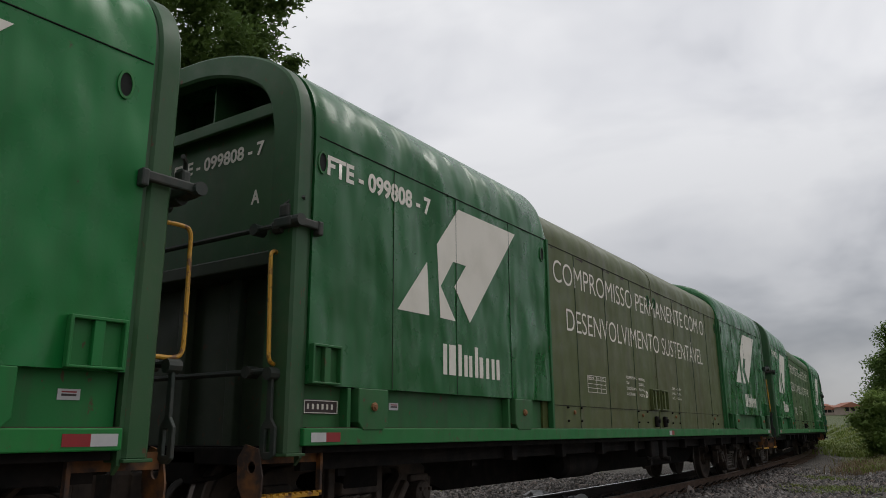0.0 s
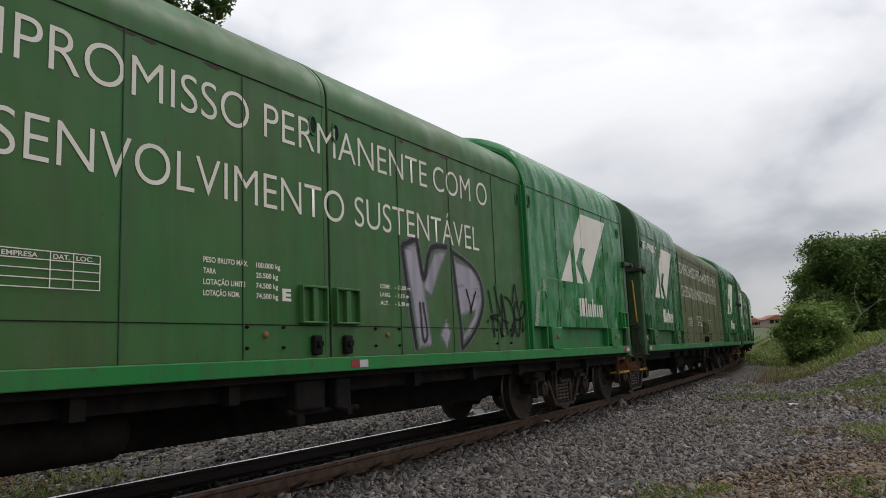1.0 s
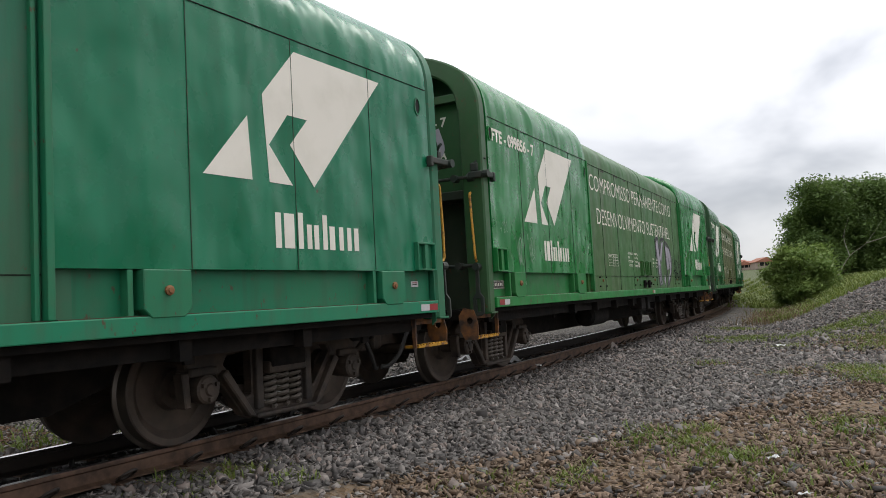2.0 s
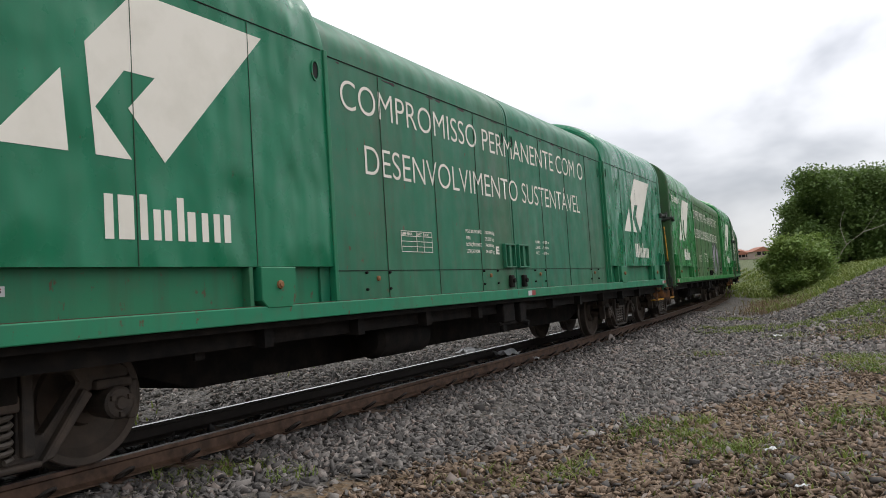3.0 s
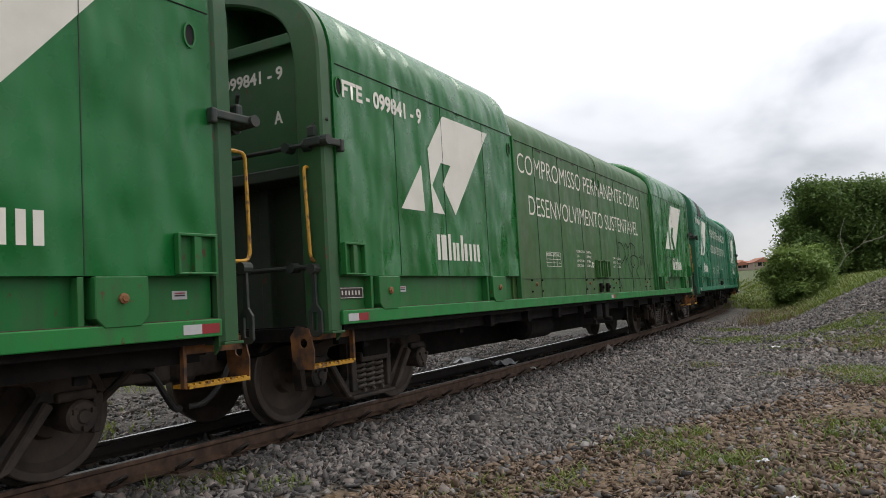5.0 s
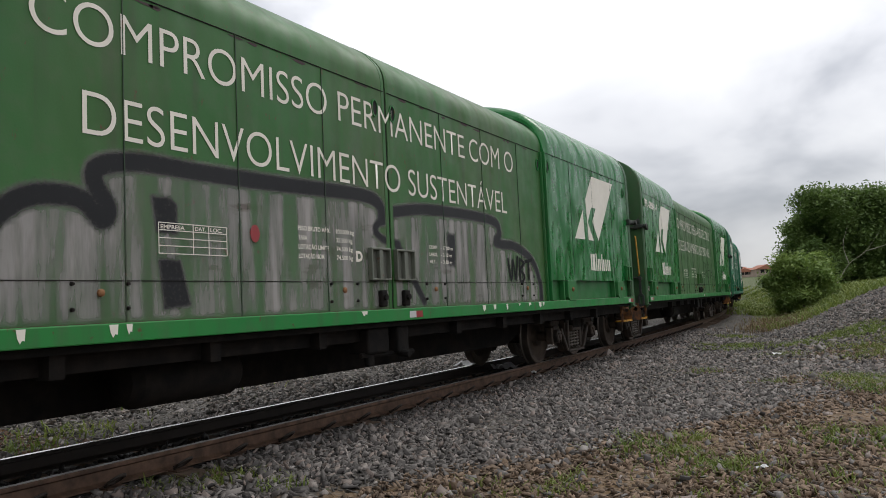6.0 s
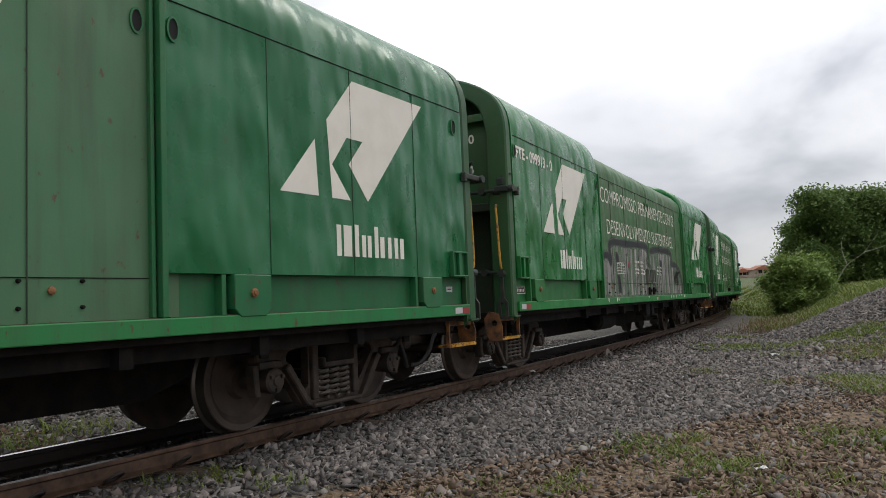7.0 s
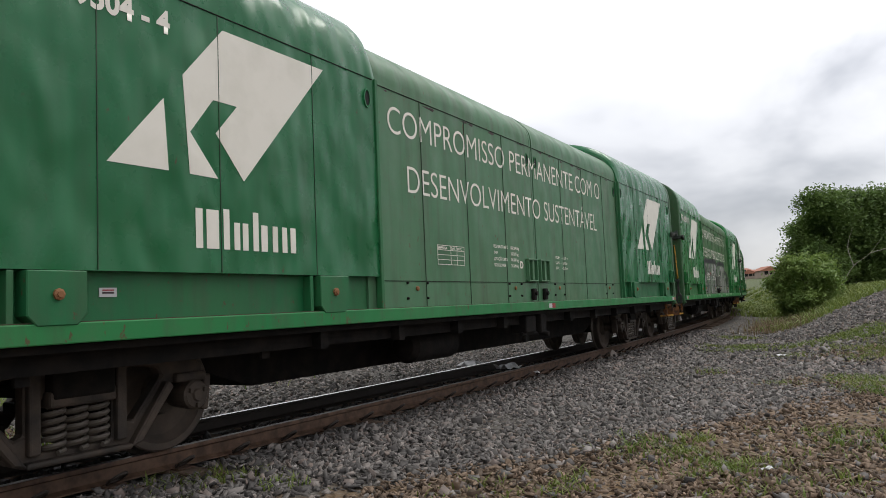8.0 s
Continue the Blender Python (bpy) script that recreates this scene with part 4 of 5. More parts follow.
        written("load_text", a, SIDE, (xs + 0.004, -1.52, z), 0.028 * len(a), 0.042, wagon, 0.02)
        written("load_text", b, SIDE, (xs + 0.004, -1.02, z), 0.026 * len(b), 0.042, wagon, 0.02)
    for i, (a, b) in enumerate((("COMP.", "- 17,00 m"), ("LARG.", "- 3,10 m"), ("ALT.", "- 3,80 m"))):
        z = 1.78 - i * 0.078
        written("size_text", a, SIDE, (xs + 0.004, 0.56, z), 0.034 * len(a), 0.042, wagon, 0.02)
        written("size_text", b, SIDE, (xs + 0.004, 0.80, z), 0.03 * len(b), 0.042, wagon, 0.02)
    grid = bmesh.new()
    for z in (1.606, 1.659, 1.712, 1.765, 1.815):
        box(xs + 0.008, xs + 0.01, -2.91, -2.31, z - 0.003, z + 0.003, 0, grid)
    for y in (-2.91, -2.62, -2.48, -2.31):
        box(xs + 0.008, xs + 0.01, y - 0.003, y + 0.003, 1.606, 1.815, 0, grid)
    part("table_lines", grid, WHITE, wagon)
    for text, y, wd in (("EMPRESA", -2.89, 0.2), ("DAT.", -2.60, 0.1), ("LOC.", -2.46, 0.11)):
        written("table_text", text, SIDE, (xs + 0.004, y, 1.775), wd, 0.03, wagon, 0.02)
    for y in (-7.93, 0.0, 7.50):
        w = 0.15 if abs(y) > 1 else 0.12
        part("reflector", box(1.577, 1.581, y, y + w, 1.06, 1.125), REFL, wagon, "white reflective strip")
        part("reflector", box(1.577, 1.581, y + w, y + 2 * w, 1.06, 1.125), RED, wagon, "red reflective strip")
    plate = part("maker_plate", box(1.47, 1.482, -7.92, -7.56, 1.255, 1.357, 0.004), PLATE, wagon, "black plate with pale bars and border")
    part("plate_border", prism([[(-7.915, 1.26), (-7.565, 1.26), (-7.565, 1.352), (-7.915, 1.352)], [(-7.909, 1.266), (-7.571, 1.266), (-7.571, 1.346), (-7.909, 1.346)]], on_x, 1.482, 1.486), WHITE, plate)
    for k in range(6):
        y = -7.89 + k * 0.05
        part("plate_bar", box(1.482, 1.486, y + 0.006, y + 0.024, 1.288, 1.326), WHITE, plate)
    for y in (-6.93, 7.5):
        tag = part("small_plate", box(1.47, 1.476, y, y + 0.12, 1.30, 1.357), REFL, wagon)
        part("tag_bar", box(1.476, 1.478, y + 0.02, y + 0.1, 1.32, 1.332), PLATE, tag)
        part("tag_bar", box(1.476, 1.478, y + 0.02, y + 0.1, 1.338, 1.346), RED, tag)
    for y0, y1 in ((-7.96, -4.08), (3.86, 7.82)):
        part("ledge_dirt", box(1.47, 1.56, y0, y1, 1.153, 1.161), DIRT, wagon)
    part("ledge_dirt", box(1.49, 1.55, -4.06, 3.85, 1.153, 1.1595), DIRT, wagon)
    # gear under the floor
    tank = lathe_x([(-0.55, 0.02), (-0.52, 0.14), (-0.45, 0.19), (0.45, 0.19), (0.52, 0.14), (0.55, 0.02)], 20)
    bmesh.ops.rotate(tank, verts=tank.verts[:], matrix=Matrix.Rotation(math.pi / 2, 3, "Z"))
    bmesh.ops.translate(tank, verts=tank.verts[:], vec=(0.95, -2.3, 0.72))
    part("air_tank", tank, GRIME_SHADE, wagon, smooth=True)
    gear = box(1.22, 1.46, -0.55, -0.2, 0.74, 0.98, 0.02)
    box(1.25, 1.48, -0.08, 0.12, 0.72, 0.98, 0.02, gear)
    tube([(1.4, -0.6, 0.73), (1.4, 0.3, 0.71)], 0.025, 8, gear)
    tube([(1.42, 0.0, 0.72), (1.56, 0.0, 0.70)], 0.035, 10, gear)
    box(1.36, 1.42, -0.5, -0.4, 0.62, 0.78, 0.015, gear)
    part("brake_valve", gear, GRIME_SHADE, wagon, "dirty iron release valve under the sill")
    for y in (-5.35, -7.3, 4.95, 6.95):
        part("hanger", box(1.28, 1.31, y - 0.045, y + 0.045, 0.80, 1.0, 0.004), GRIME_SHADE, wagon)
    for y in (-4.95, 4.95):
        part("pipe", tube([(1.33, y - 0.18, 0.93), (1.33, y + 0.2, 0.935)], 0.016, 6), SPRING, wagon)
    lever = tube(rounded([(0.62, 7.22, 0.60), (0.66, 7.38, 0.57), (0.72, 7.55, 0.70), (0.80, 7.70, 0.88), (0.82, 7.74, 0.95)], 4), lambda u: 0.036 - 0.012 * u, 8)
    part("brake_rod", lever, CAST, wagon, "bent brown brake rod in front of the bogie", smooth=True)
    part("train_pipe", tube([(0.75, -7.2, 0.85), (0.75, 7.2, 0.85)], 0.02, 6), GRIME_SHADE, wagon)
    for d in (-1, 1):
        wagon_end(wagon, d)
        y = BOGIES[0] if d < 0 else BOGIES[1]
        bogie(wagon, y, math.degrees(y / R_TRACK))
    return wagon


# colours: end doors, middle doors, frames
COLOURS = [((0.010, 0.135, 0.045), (0.066, 0.178, 0.088), (0.008, 0.185, 0.048)),
           ((0.005, 0.150, 0.028), (0.024, 0.125, 0.024), (0.004, 0.195, 0.034)),
           ((0.010, 0.145, 0.026), (0.031, 0.122, 0.024), (0.006, 0.195, 0.034)),
           ((0.004, 0.170, 0.079), (0.010, 0.150, 0.079), (0.005, 0.195, 0.097)),
           ((0.006, 0.178, 0.036), (0.030, 0.132, 0.027), (0.004, 0.195, 0.034)),
           ((0.012, 0.120, 0.030), (0.085, 0.105, 0.030), (0.008, 0.160, 0.034)),
           ((0.008, 0.145, 0.034), (0.044, 0.120, 0.026), (0.006, 0.180, 0.037)),
           ((0.006, 0.140, 0.064), (0.020, 0.125, 0.059), (0.006, 0.175, 0.074)),
           ((0.008, 0.145, 0.034), (0.048, 0.115, 0.026), (0.006, 0.180, 0.037))]
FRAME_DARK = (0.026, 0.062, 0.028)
MARKS = [("FTE - 099504 - 4", "B", "D"), ("FTE - 099913 - 0", "B", "D"), ("FTE - 099841 - 9", "A", "D"), ("FTE - 099826 - 5", "B", "E"), ("FTE - 099856 - 7", "A", "E"),
         ("FTE - 099808 - 7", "A", "D"), ("FTE - 099872 - 2", "B", "E"), ("FTE - 099838 - 1", "A", "D"), ("FTE - 099867 - 3", "B", "E")]
STATES = ["dull green covered freight wagon with grey-green middle doors", "bright green covered freight wagon with large grey graffiti",
          "green covered freight wagon with olive doors and black scribbles", "teal green covered freight wagon with dark patch on roof",
          "green covered freight wagon with olive doors and pale letters", "dark green covered freight wagon with brownish faded middle doors"]


def train():
    first = freight_wagon()
    wagons = [first] + [copy_thing(first, Matrix()) for _ in range(WAGONS - 1)]
    for k, w in enumerate(wagons):
        label = STATES[k] if k < len(STATES) else "green covered freight wagon with white slogan, far along the train"
        tagged(w, label, "freight wagon", "wagons of the train")
        ends, middle, frames = COLOURS[k]
        mix = 0.6 if k == 3 else 0.2
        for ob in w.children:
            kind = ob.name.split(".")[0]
            if kind == "logo_door":
                ob.color = (*ends, 1)
            elif kind in ("slogan_door", "edge_strip", "latch_back", "latch_rim", "latch_bar"):
                ob.color = (*middle, 1)
            elif kind in ("lower_panel", "door_bracket", "door_edge", "edge_rail", "pocket_back", "pocket_rim", "pocket_bar", "hole_rim", "gusset"):
                ob.color = (*ends, 1)
            elif kind == "sill":
                ob.color = (*frames, 1)
            # lower end wall, beam and ribs get one dark tone on every wagon
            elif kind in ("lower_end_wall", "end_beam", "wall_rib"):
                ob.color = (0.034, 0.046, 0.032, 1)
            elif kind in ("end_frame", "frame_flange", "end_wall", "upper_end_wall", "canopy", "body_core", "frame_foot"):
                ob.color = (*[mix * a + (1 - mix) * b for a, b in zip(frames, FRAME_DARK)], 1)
            if kind == "reflector" and k == 4:
                w_strip = ob.dimensions.y
                ob.location.y = w_strip if "white" in ob["label"] else -w_strip
        number, letter, side = MARKS[k]
        written("wagon_number", number, SIDE, (1.554, -7.83, 3.05), 1.386, 0.17, w, 0.035)
        written("wagon_number", number, REAR, (-0.08, -8.025, 3.27), 1.13, 0.125, w, 0.03)
        written("end_letter", letter, REAR, (0.93, -8.025, 2.865), 0.10, 0.125, w, 0.04)
        written("side_letter", side, SIDE, (1.4995, -0.74, 1.606), 0.1, 0.105, w, 0.05)
    return wagons


TRAIN = train()


# ---- marks sprayed and chalked on single wagons ----
def sprayed(wagon, name, lines, width, x, material, label=""):
    for line in lines:
        part(name, stroke(line, width, x), material, wagon, label)


def inside(y, z, loop):
    """Which of the places lie within an outline."""
    hit = np.zeros(y.shape, bool)
    for (y0, z0), (y1, z1) in zip(loop, loop[1:] + loop[:1]):
        hit ^= ((z0 > z) != (z1 > z)) & (y < (y1 - y0) * (z - z0) / (z1 - z0 + 1e-12) + y0)
    return hit


def away(y, z, line):
    """How far the places are from a line."""
    d = np.full(y.shape, 9.0)
    for (y0, z0), (y1, z1) in zip(line, line[1:]):
        u = np.clip(((y - y0) * (y1 - y0) + (z - z0) * (z1 - z0)) / ((y1 - y0) ** 2 + (z1 - z0) ** 2 + 1e-12), 0, 1)
        d = np.minimum(d, np.hypot(y - y0 - u * (y1 - y0), z - z0 - u * (z1 - z0)))
    return d


def spray_panel(wagon, name, y0, y1, z0, z1, fills, lines, gaps, material, label):
    """A coat of sprayed paint on a middle door: a fine sheet that carries how much paint went where."""
    gy, gz = np.meshgrid(np.arange(y0, y1, 0.018), np.arange(z0, z1, 0.018))
    w, h = gy.shape[1], gy.shape[0]
    fill, line = np.zeros(gy.shape), np.zeros(gy.shape)
    for loop in fills:
        d = away(gy, gz, loop + loop[:1])
        fill = np.maximum(fill, step(np.where(inside(gy, gz, loop), d, -d), -0.03, 0.04))
    for loop in gaps:
        d = away(gy, gz, loop + loop[:1])
        line = np.maximum(line, 0.95 * step(np.where(inside(gy, gz, loop), d, -d), -0.03, 0.03))
    for points, half in lines:
        curve = [(p.x, p.y) for p in rounded([(*q, 0) for q in points], 4)]
        line = np.maximum(line, 1 - step(away(gy, gz, curve), half * 0.7, half * 1.6 + 0.02))
    i = (np.arange(h - 1)[:, None] * w + np.arange(w - 1)[None]).ravel()
    me = mesh_arrays(name, np.stack((np.full(gy.shape, 1.4968), gy, gz), -1).reshape(-1, 3), np.stack((i, i + 1, i + w + 1, i + w), -1))
    for key, values in (("fill", fill), ("line", line)):
        me.attributes.new(key, "FLOAT", "POINT").data.foreach_set("value", values.ravel().astype(np.float32))
    hung(name, me, material, wagon, label)


def marks():
    dull, grey, scribbled, teal, lettered, dark = TRAIN[:6]
    # the large grey shapes with black edges, on both middle doors
    left = [[(-3.99, 1.17), (-3.99, 1.72), (-3.82, 1.83), (-3.63, 1.87), (-3.43, 1.83), (-3.3, 1.8), (-3.34, 2.06), (-3.14, 2.12), (-2.84, 2.15), (-2.21, 2.14), (-1.46, 2.15),
             (-0.64, 2.18), (-0.4, 2.11), (-0.32, 1.96), (-0.47, 1.85), (-0.2, 1.8), (-0.2, 1.17)]]
    right = [[(-0.1, 1.17), (-0.1, 2.08), (0.49, 2.13), (1.58, 2.15), (2.13, 2.13), (2.24, 2.02), (2.12, 1.86), (2.7, 1.84), (3.23, 1.68), (3.45, 1.39), (3.42, 1.17)]]
    lines = [([(-3.99, 1.76), (-3.82, 1.89), (-3.63, 1.93), (-3.45, 1.91), (-3.33, 1.80), (-3.28, 1.88), (-3.38, 2.05), (-3.31, 2.15), (-3.02, 2.20), (-2.57, 2.20), (-1.81, 2.21), (-0.64, 2.24), (-0.33, 2.17), (-0.30, 2.03)], 0.055),
             ([(-0.3, 2.03), (-0.42, 1.93), (-0.30, 1.84), (-0.02, 1.80)], 0.03), ([(-0.1, 2.12), (0.49, 2.20), (1.59, 2.22), (2.20, 2.18), (2.29, 2.03), (2.18, 1.93), (2.45, 1.91), (2.75, 1.90), (3.28, 1.74), (3.53, 1.43), (3.55, 1.17)], 0.05),
             ([(-0.05, 1.78), (0.05, 1.70), (0.23, 1.45), (0.42, 1.22)], 0.035)]
    gaps = [[(-2.97, 2.0), (-2.80, 2.0), (-2.74, 1.95), (-2.74, 1.73), (-2.93, 1.74)], [(-2.92, 1.58), (-2.72, 1.57), (-2.63, 1.24), (-2.88, 1.22)], [(0.95, 1.98), (1.15, 1.97), (1.13, 1.59), (0.95, 1.61)]]
    curl = [([(-3.98, 1.45), (-3.8, 1.66), (-3.6, 1.70), (-3.42, 1.58), (-3.34, 1.30)], 0.012)]
    spray_panel(grey, "graffiti", -4.0, SEAM - 0.07, 1.16, 2.42, left, lines, gaps, SPRAY_GREY, "streaked pale grey sprayed letters with black edges")
    spray_panel(grey, "graffiti", SEAM + 0.07, 3.72, 1.16, 2.42, right, lines + curl, gaps, SPRAY_GREY, "streaked pale grey sprayed letters with black edges")
    sprayed(grey, "tag_scribble", ([(2.50, 1.74), (2.58, 1.45), (2.65, 1.72), (2.72, 1.45), (2.80, 1.78)], [(2.86, 1.75), (2.87, 1.44), (3.0, 1.50), (2.88, 1.60), (3.0, 1.68), (2.86, 1.74)], [(3.02, 1.70), (3.28, 1.74)], [(3.14, 1.72), (3.15, 1.46)], [(3.30, 1.50), (3.33, 1.51)]), 0.042, 1.5048, BLACK)
    # the grey paint also covers the latches
    for ob in grey.children:
        if ob.name.startswith("latch_"):
            ob.color = (0.13, 0.135, 0.115, 1)
    # white paint that ran onto the sill
    runs = random.Random(4)
    for y in (-3.88, -3.31, -3.2, -0.75, 1.62, 1.9, 2.25, 2.62, 2.95, 3.3, 3.42):
        w, z = runs.uniform(0.02, 0.05), runs.uniform(1.06, 1.11)
        part("paint_run", plate_from([(y - w, 1.146), (y - w * 0.7, z + 0.03), (y - w * 0.2, z), (y + w * 0.3, z + 0.02), (y + w * 0.8, z + 0.015), (y + w, 1.146)], 1.579, 0.0015), WHITE, grey, "dried white paint run")
    spot = [(-2.02 + 0.05 * math.cos(a), 1.79 + 0.07 * math.sin(a)) for a in [k * math.tau / 12 for k in range(12)]]
    part("paint_spot", plate_from(spot, 1.5032), RED, grey)
    # two block letters, pale lilac with black edges
    letters = [[(0.98, 2.21), (1.21, 2.27), (1.32, 1.88), (1.44, 1.24), (1.2, 1.22), (1.1, 1.73)], [(1.31, 1.83), (1.54, 2.19), (1.66, 2.24), (1.8, 2.24), (1.65, 2.04), (1.46, 1.74)],
               [(1.92, 2.23), (2.03, 2.15), (2.36, 2.11), (2.53, 1.96), (2.57, 1.74), (2.43, 1.5), (2.24, 1.35), (2.1, 1.27), (2.09, 1.33), (2.36, 1.55), (2.4, 1.62), (2.05, 1.56)],
               [(1.74, 1.5), (1.83, 1.38), (1.74, 1.2), (1.62, 1.34)]]
    lines = [([(0.95, 2.2), (1.04, 1.72), (1.15, 1.22)], 0.022), ([(1.92, 2.28), (1.98, 1.84), (2.05, 1.45), (2.06, 1.2)], 0.022), ([(0.98, 2.24), (1.1, 2.28), (1.22, 2.3), (1.33, 1.92), (1.48, 2.24), (1.82, 2.3)], 0.022),
             ([(1.91, 2.26), (2.29, 2.15), (2.53, 2.0), (2.6, 1.73), (2.48, 1.5), (2.28, 1.32), (2.08, 1.2)], 0.018), ([(1.3, 1.66), (1.36, 1.35), (1.28, 1.3), (1.24, 1.66)], 0.01)]
    spray_panel(lettered, "graffiti", 0.8, 2.8, 1.16, 2.42, letters, lines, [], SPRAY_LILAC, "two pale lilac sprayed letters with black edges")
    sprayed(lettered, "tag_scribble", ([(2.2, 1.86), (2.26, 1.72), (2.30, 1.62)], [(2.42, 1.84), (2.32, 1.68), (2.28, 1.58)]), 0.025, 1.5045, BLACK)
    sprayed(lettered, "tag_scribble", ([(2.73, 1.87), (2.78, 1.72), (2.81, 1.6)],
                                       [(2.89, 1.93), (2.95, 1.76), (3.01, 1.59), (2.86, 1.58), (2.75, 1.55), (2.88, 1.54), (2.99, 1.49), (3.04, 1.32)],
                                       [(2.81, 1.57), (2.85, 1.32)],
                                       [(3.04, 1.32), (3.07, 1.6), (3.08, 1.84), (3.14, 1.6), (3.21, 1.34)],
                                       [(3.05, 1.53), (3.24, 1.49)],
                                       [(3.15, 1.82), (3.3, 1.76), (3.41, 1.58), (3.38, 1.4), (3.3, 1.33), (3.34, 1.45), (3.45, 1.56)],
                                       [(3.37, 1.74), (3.45, 1.98), (3.52, 1.74)],
                                       [(3.45, 1.76), (3.41, 1.6), (3.43, 1.41), (3.51, 1.33), (3.57, 1.49), (3.55, 1.66), (3.48, 1.77)],
                                       [(3.45, 1.53), (3.63, 1.56), (3.73, 1.66), (3.7, 1.76), (3.64, 1.76), (3.61, 1.68)],
                                       [(3.64, 1.53), (3.65, 1.38)],
                                       [(2.67, 1.5), (2.71, 1.51)],
                                       [(3.71, 1.45), (3.74, 1.46)]), 0.028, 1.5045, BLACK)
    chalk = ([(-7.3, 1.88), (-7.26, 1.9), (-7.22, 1.73), (-7.15, 1.54), (-7.19, 1.81), (-7.1, 1.9), (-7.17, 1.84), (-7.13, 1.58), (-7.07, 1.92), (-7.1, 1.66), (-7.07, 1.55), (-7.0, 1.63)],
             [(-6.88, 1.88), (-6.85, 1.95), (-6.8, 1.68), (-6.75, 1.6), (-6.79, 1.87), (-6.68, 1.92), (-6.74, 1.85), (-6.69, 1.62), (-6.63, 1.9), (-6.72, 1.73), (-6.62, 1.62)],
             [(-4.84, 1.86), (-4.74, 1.93), (-4.76, 1.62), (-4.65, 1.91), (-4.63, 1.62), (-4.56, 1.77), (-4.5, 1.74), (-4.54, 1.63)],
             [(-4.34, 1.9), (-4.3, 1.75), (-4.2, 1.64), (-4.25, 1.87), (-4.1, 1.94), (-4.19, 1.73), (-4.06, 1.67)],
             [(-7.65, 2.07), (-7.68, 2.04), (-7.66, 2.02)], [(-7.62, 2.03), (-7.61, 2.08), (-7.56, 2.03), (-7.54, 2.09), (-7.52, 2.03)], [(-7.73, 1.98), (-7.7, 1.99), (-7.72, 1.92)],
             [(-7.6, 1.98), (-7.62, 1.98), (-7.61, 1.94), (-7.58, 1.96)], [(-7.53, 2.01), (-7.56, 1.97), (-7.51, 1.96), (-7.54, 1.95)])
    sprayed(lettered, "chalk_scribble", chalk, 0.008, 1.5545, CHALK)
    sprayed(lettered, "chalk_scribble", ([(3.90 + 0.002 * k + 0.14 * (k % 2), 1.46 + 0.0085 * k) for k in range(56)], [(4.23 + 0.11 * (k % 2), 1.94 + 0.009 * k) for k in range(18)], [(4.1, 1.94), (4.35, 1.95), (4.32, 1.85), (4.42, 1.6)], [(4.33, 2.1), (4.45, 2.13), (4.9, 2.1), (5.0, 1.9), (5.2, 1.7)], [(5.2, 1.75), (5.5, 1.6), (5.6, 1.66), (5.9, 1.6)],
                                         [(6.9, 1.9), (6.95, 1.6), (7.02, 1.85), (7.08, 1.62)]), 0.008, 1.5545, CHALK)
    # thin black scribbles
    sprayed(scribbled, "tag_scribble", ([(0.95, 2.11), (1.0, 1.85), (1.01, 1.73), (0.9, 1.75)], [(0.95, 2.11), (1.21, 2.1), (1.41, 1.97), (1.42, 1.86), (1.2, 1.74), (1.1, 1.71)],
                                        [(1.41, 2.05), (1.52, 2.11), (1.66, 2.03), (1.68, 1.9), (1.51, 1.8), (1.41, 1.88)], [(1.42, 1.67), (1.51, 1.8), (1.67, 1.63), (1.86, 1.45), (1.94, 1.22)],
                                        [(1.68, 2.03), (1.87, 2.14), (2.12, 2.09), (2.21, 2.03), (2.1, 1.88)], [(2.11, 1.9), (1.79, 1.84), (1.82, 1.72), (1.97, 1.64), (2.1, 1.71)],
                                        [(2.11, 1.9), (2.37, 1.84), (2.43, 1.7), (2.22, 1.57), (2.42, 1.4), (2.47, 1.2)], [(0.85, 1.69), (0.89, 1.42), (1.04, 1.22)]), 0.02, 1.5035, BLACK)
    sprayed(scribbled, "tag_scribble", ([(2.51, 1.85), (2.63, 1.88), (2.58, 1.7), (2.74, 1.94), (2.69, 1.7), (2.86, 1.89), (2.8, 1.68), (2.94, 1.98)],
                                        [(3.08, 1.58), (3.22, 1.72), (3.25, 1.47), (3.36, 1.75), (3.38, 1.5), (3.53, 1.67), (3.57, 1.59)]), 0.014, 1.5035, BLACK)
    sprayed(scribbled, "tag_scribble", ([(4.9, 1.9), (5.22, 1.96), (5.31, 1.93), (5.33, 1.88), (5.28, 1.76), (5.26, 1.63), (5.29, 1.48), (5.36, 1.44)], [(5.31, 1.92), (5.44, 1.92), (5.61, 1.87), (5.79, 1.83)],
                                        [(5.84, 1.9), (5.87, 1.69), (5.87, 1.45)], [(6.04, 1.55), (6.05, 1.48), (6.2, 1.72)], [(5.35, 1.57), (5.32, 1.5), (5.37, 1.48), (5.39, 1.57), (5.4, 1.48), (5.44, 1.52), (5.4, 1.57)]), 0.018, 1.5545, BLACK)
    sprayed(scribbled, "tag_scribble", ([(5.36, 1.42), (5.43, 1.35), (5.37, 1.3), (5.27, 1.18)], [(5.36, 1.29), (5.46, 1.18), (5.6, 1.15)], [(5.87, 1.42), (5.85, 1.29), (5.78, 1.2), (5.7, 1.15)],
                                        [(6.03, 1.41), (5.96, 1.36), (5.97, 1.25), (6.02, 1.22), (6.09, 1.28), (6.08, 1.38), (6.03, 1.41)]), 0.018, 1.4725, BLACK)
    # bare primer where the paint has come off the roof edge
    y0, y1 = -6.85, -6.05
    line = [(x + 0.007 * (1 - 0.5 * i / 14), z + 0.008 * min(1, i / 8)) for i, (x, z) in enumerate(PROFILE[:15])]
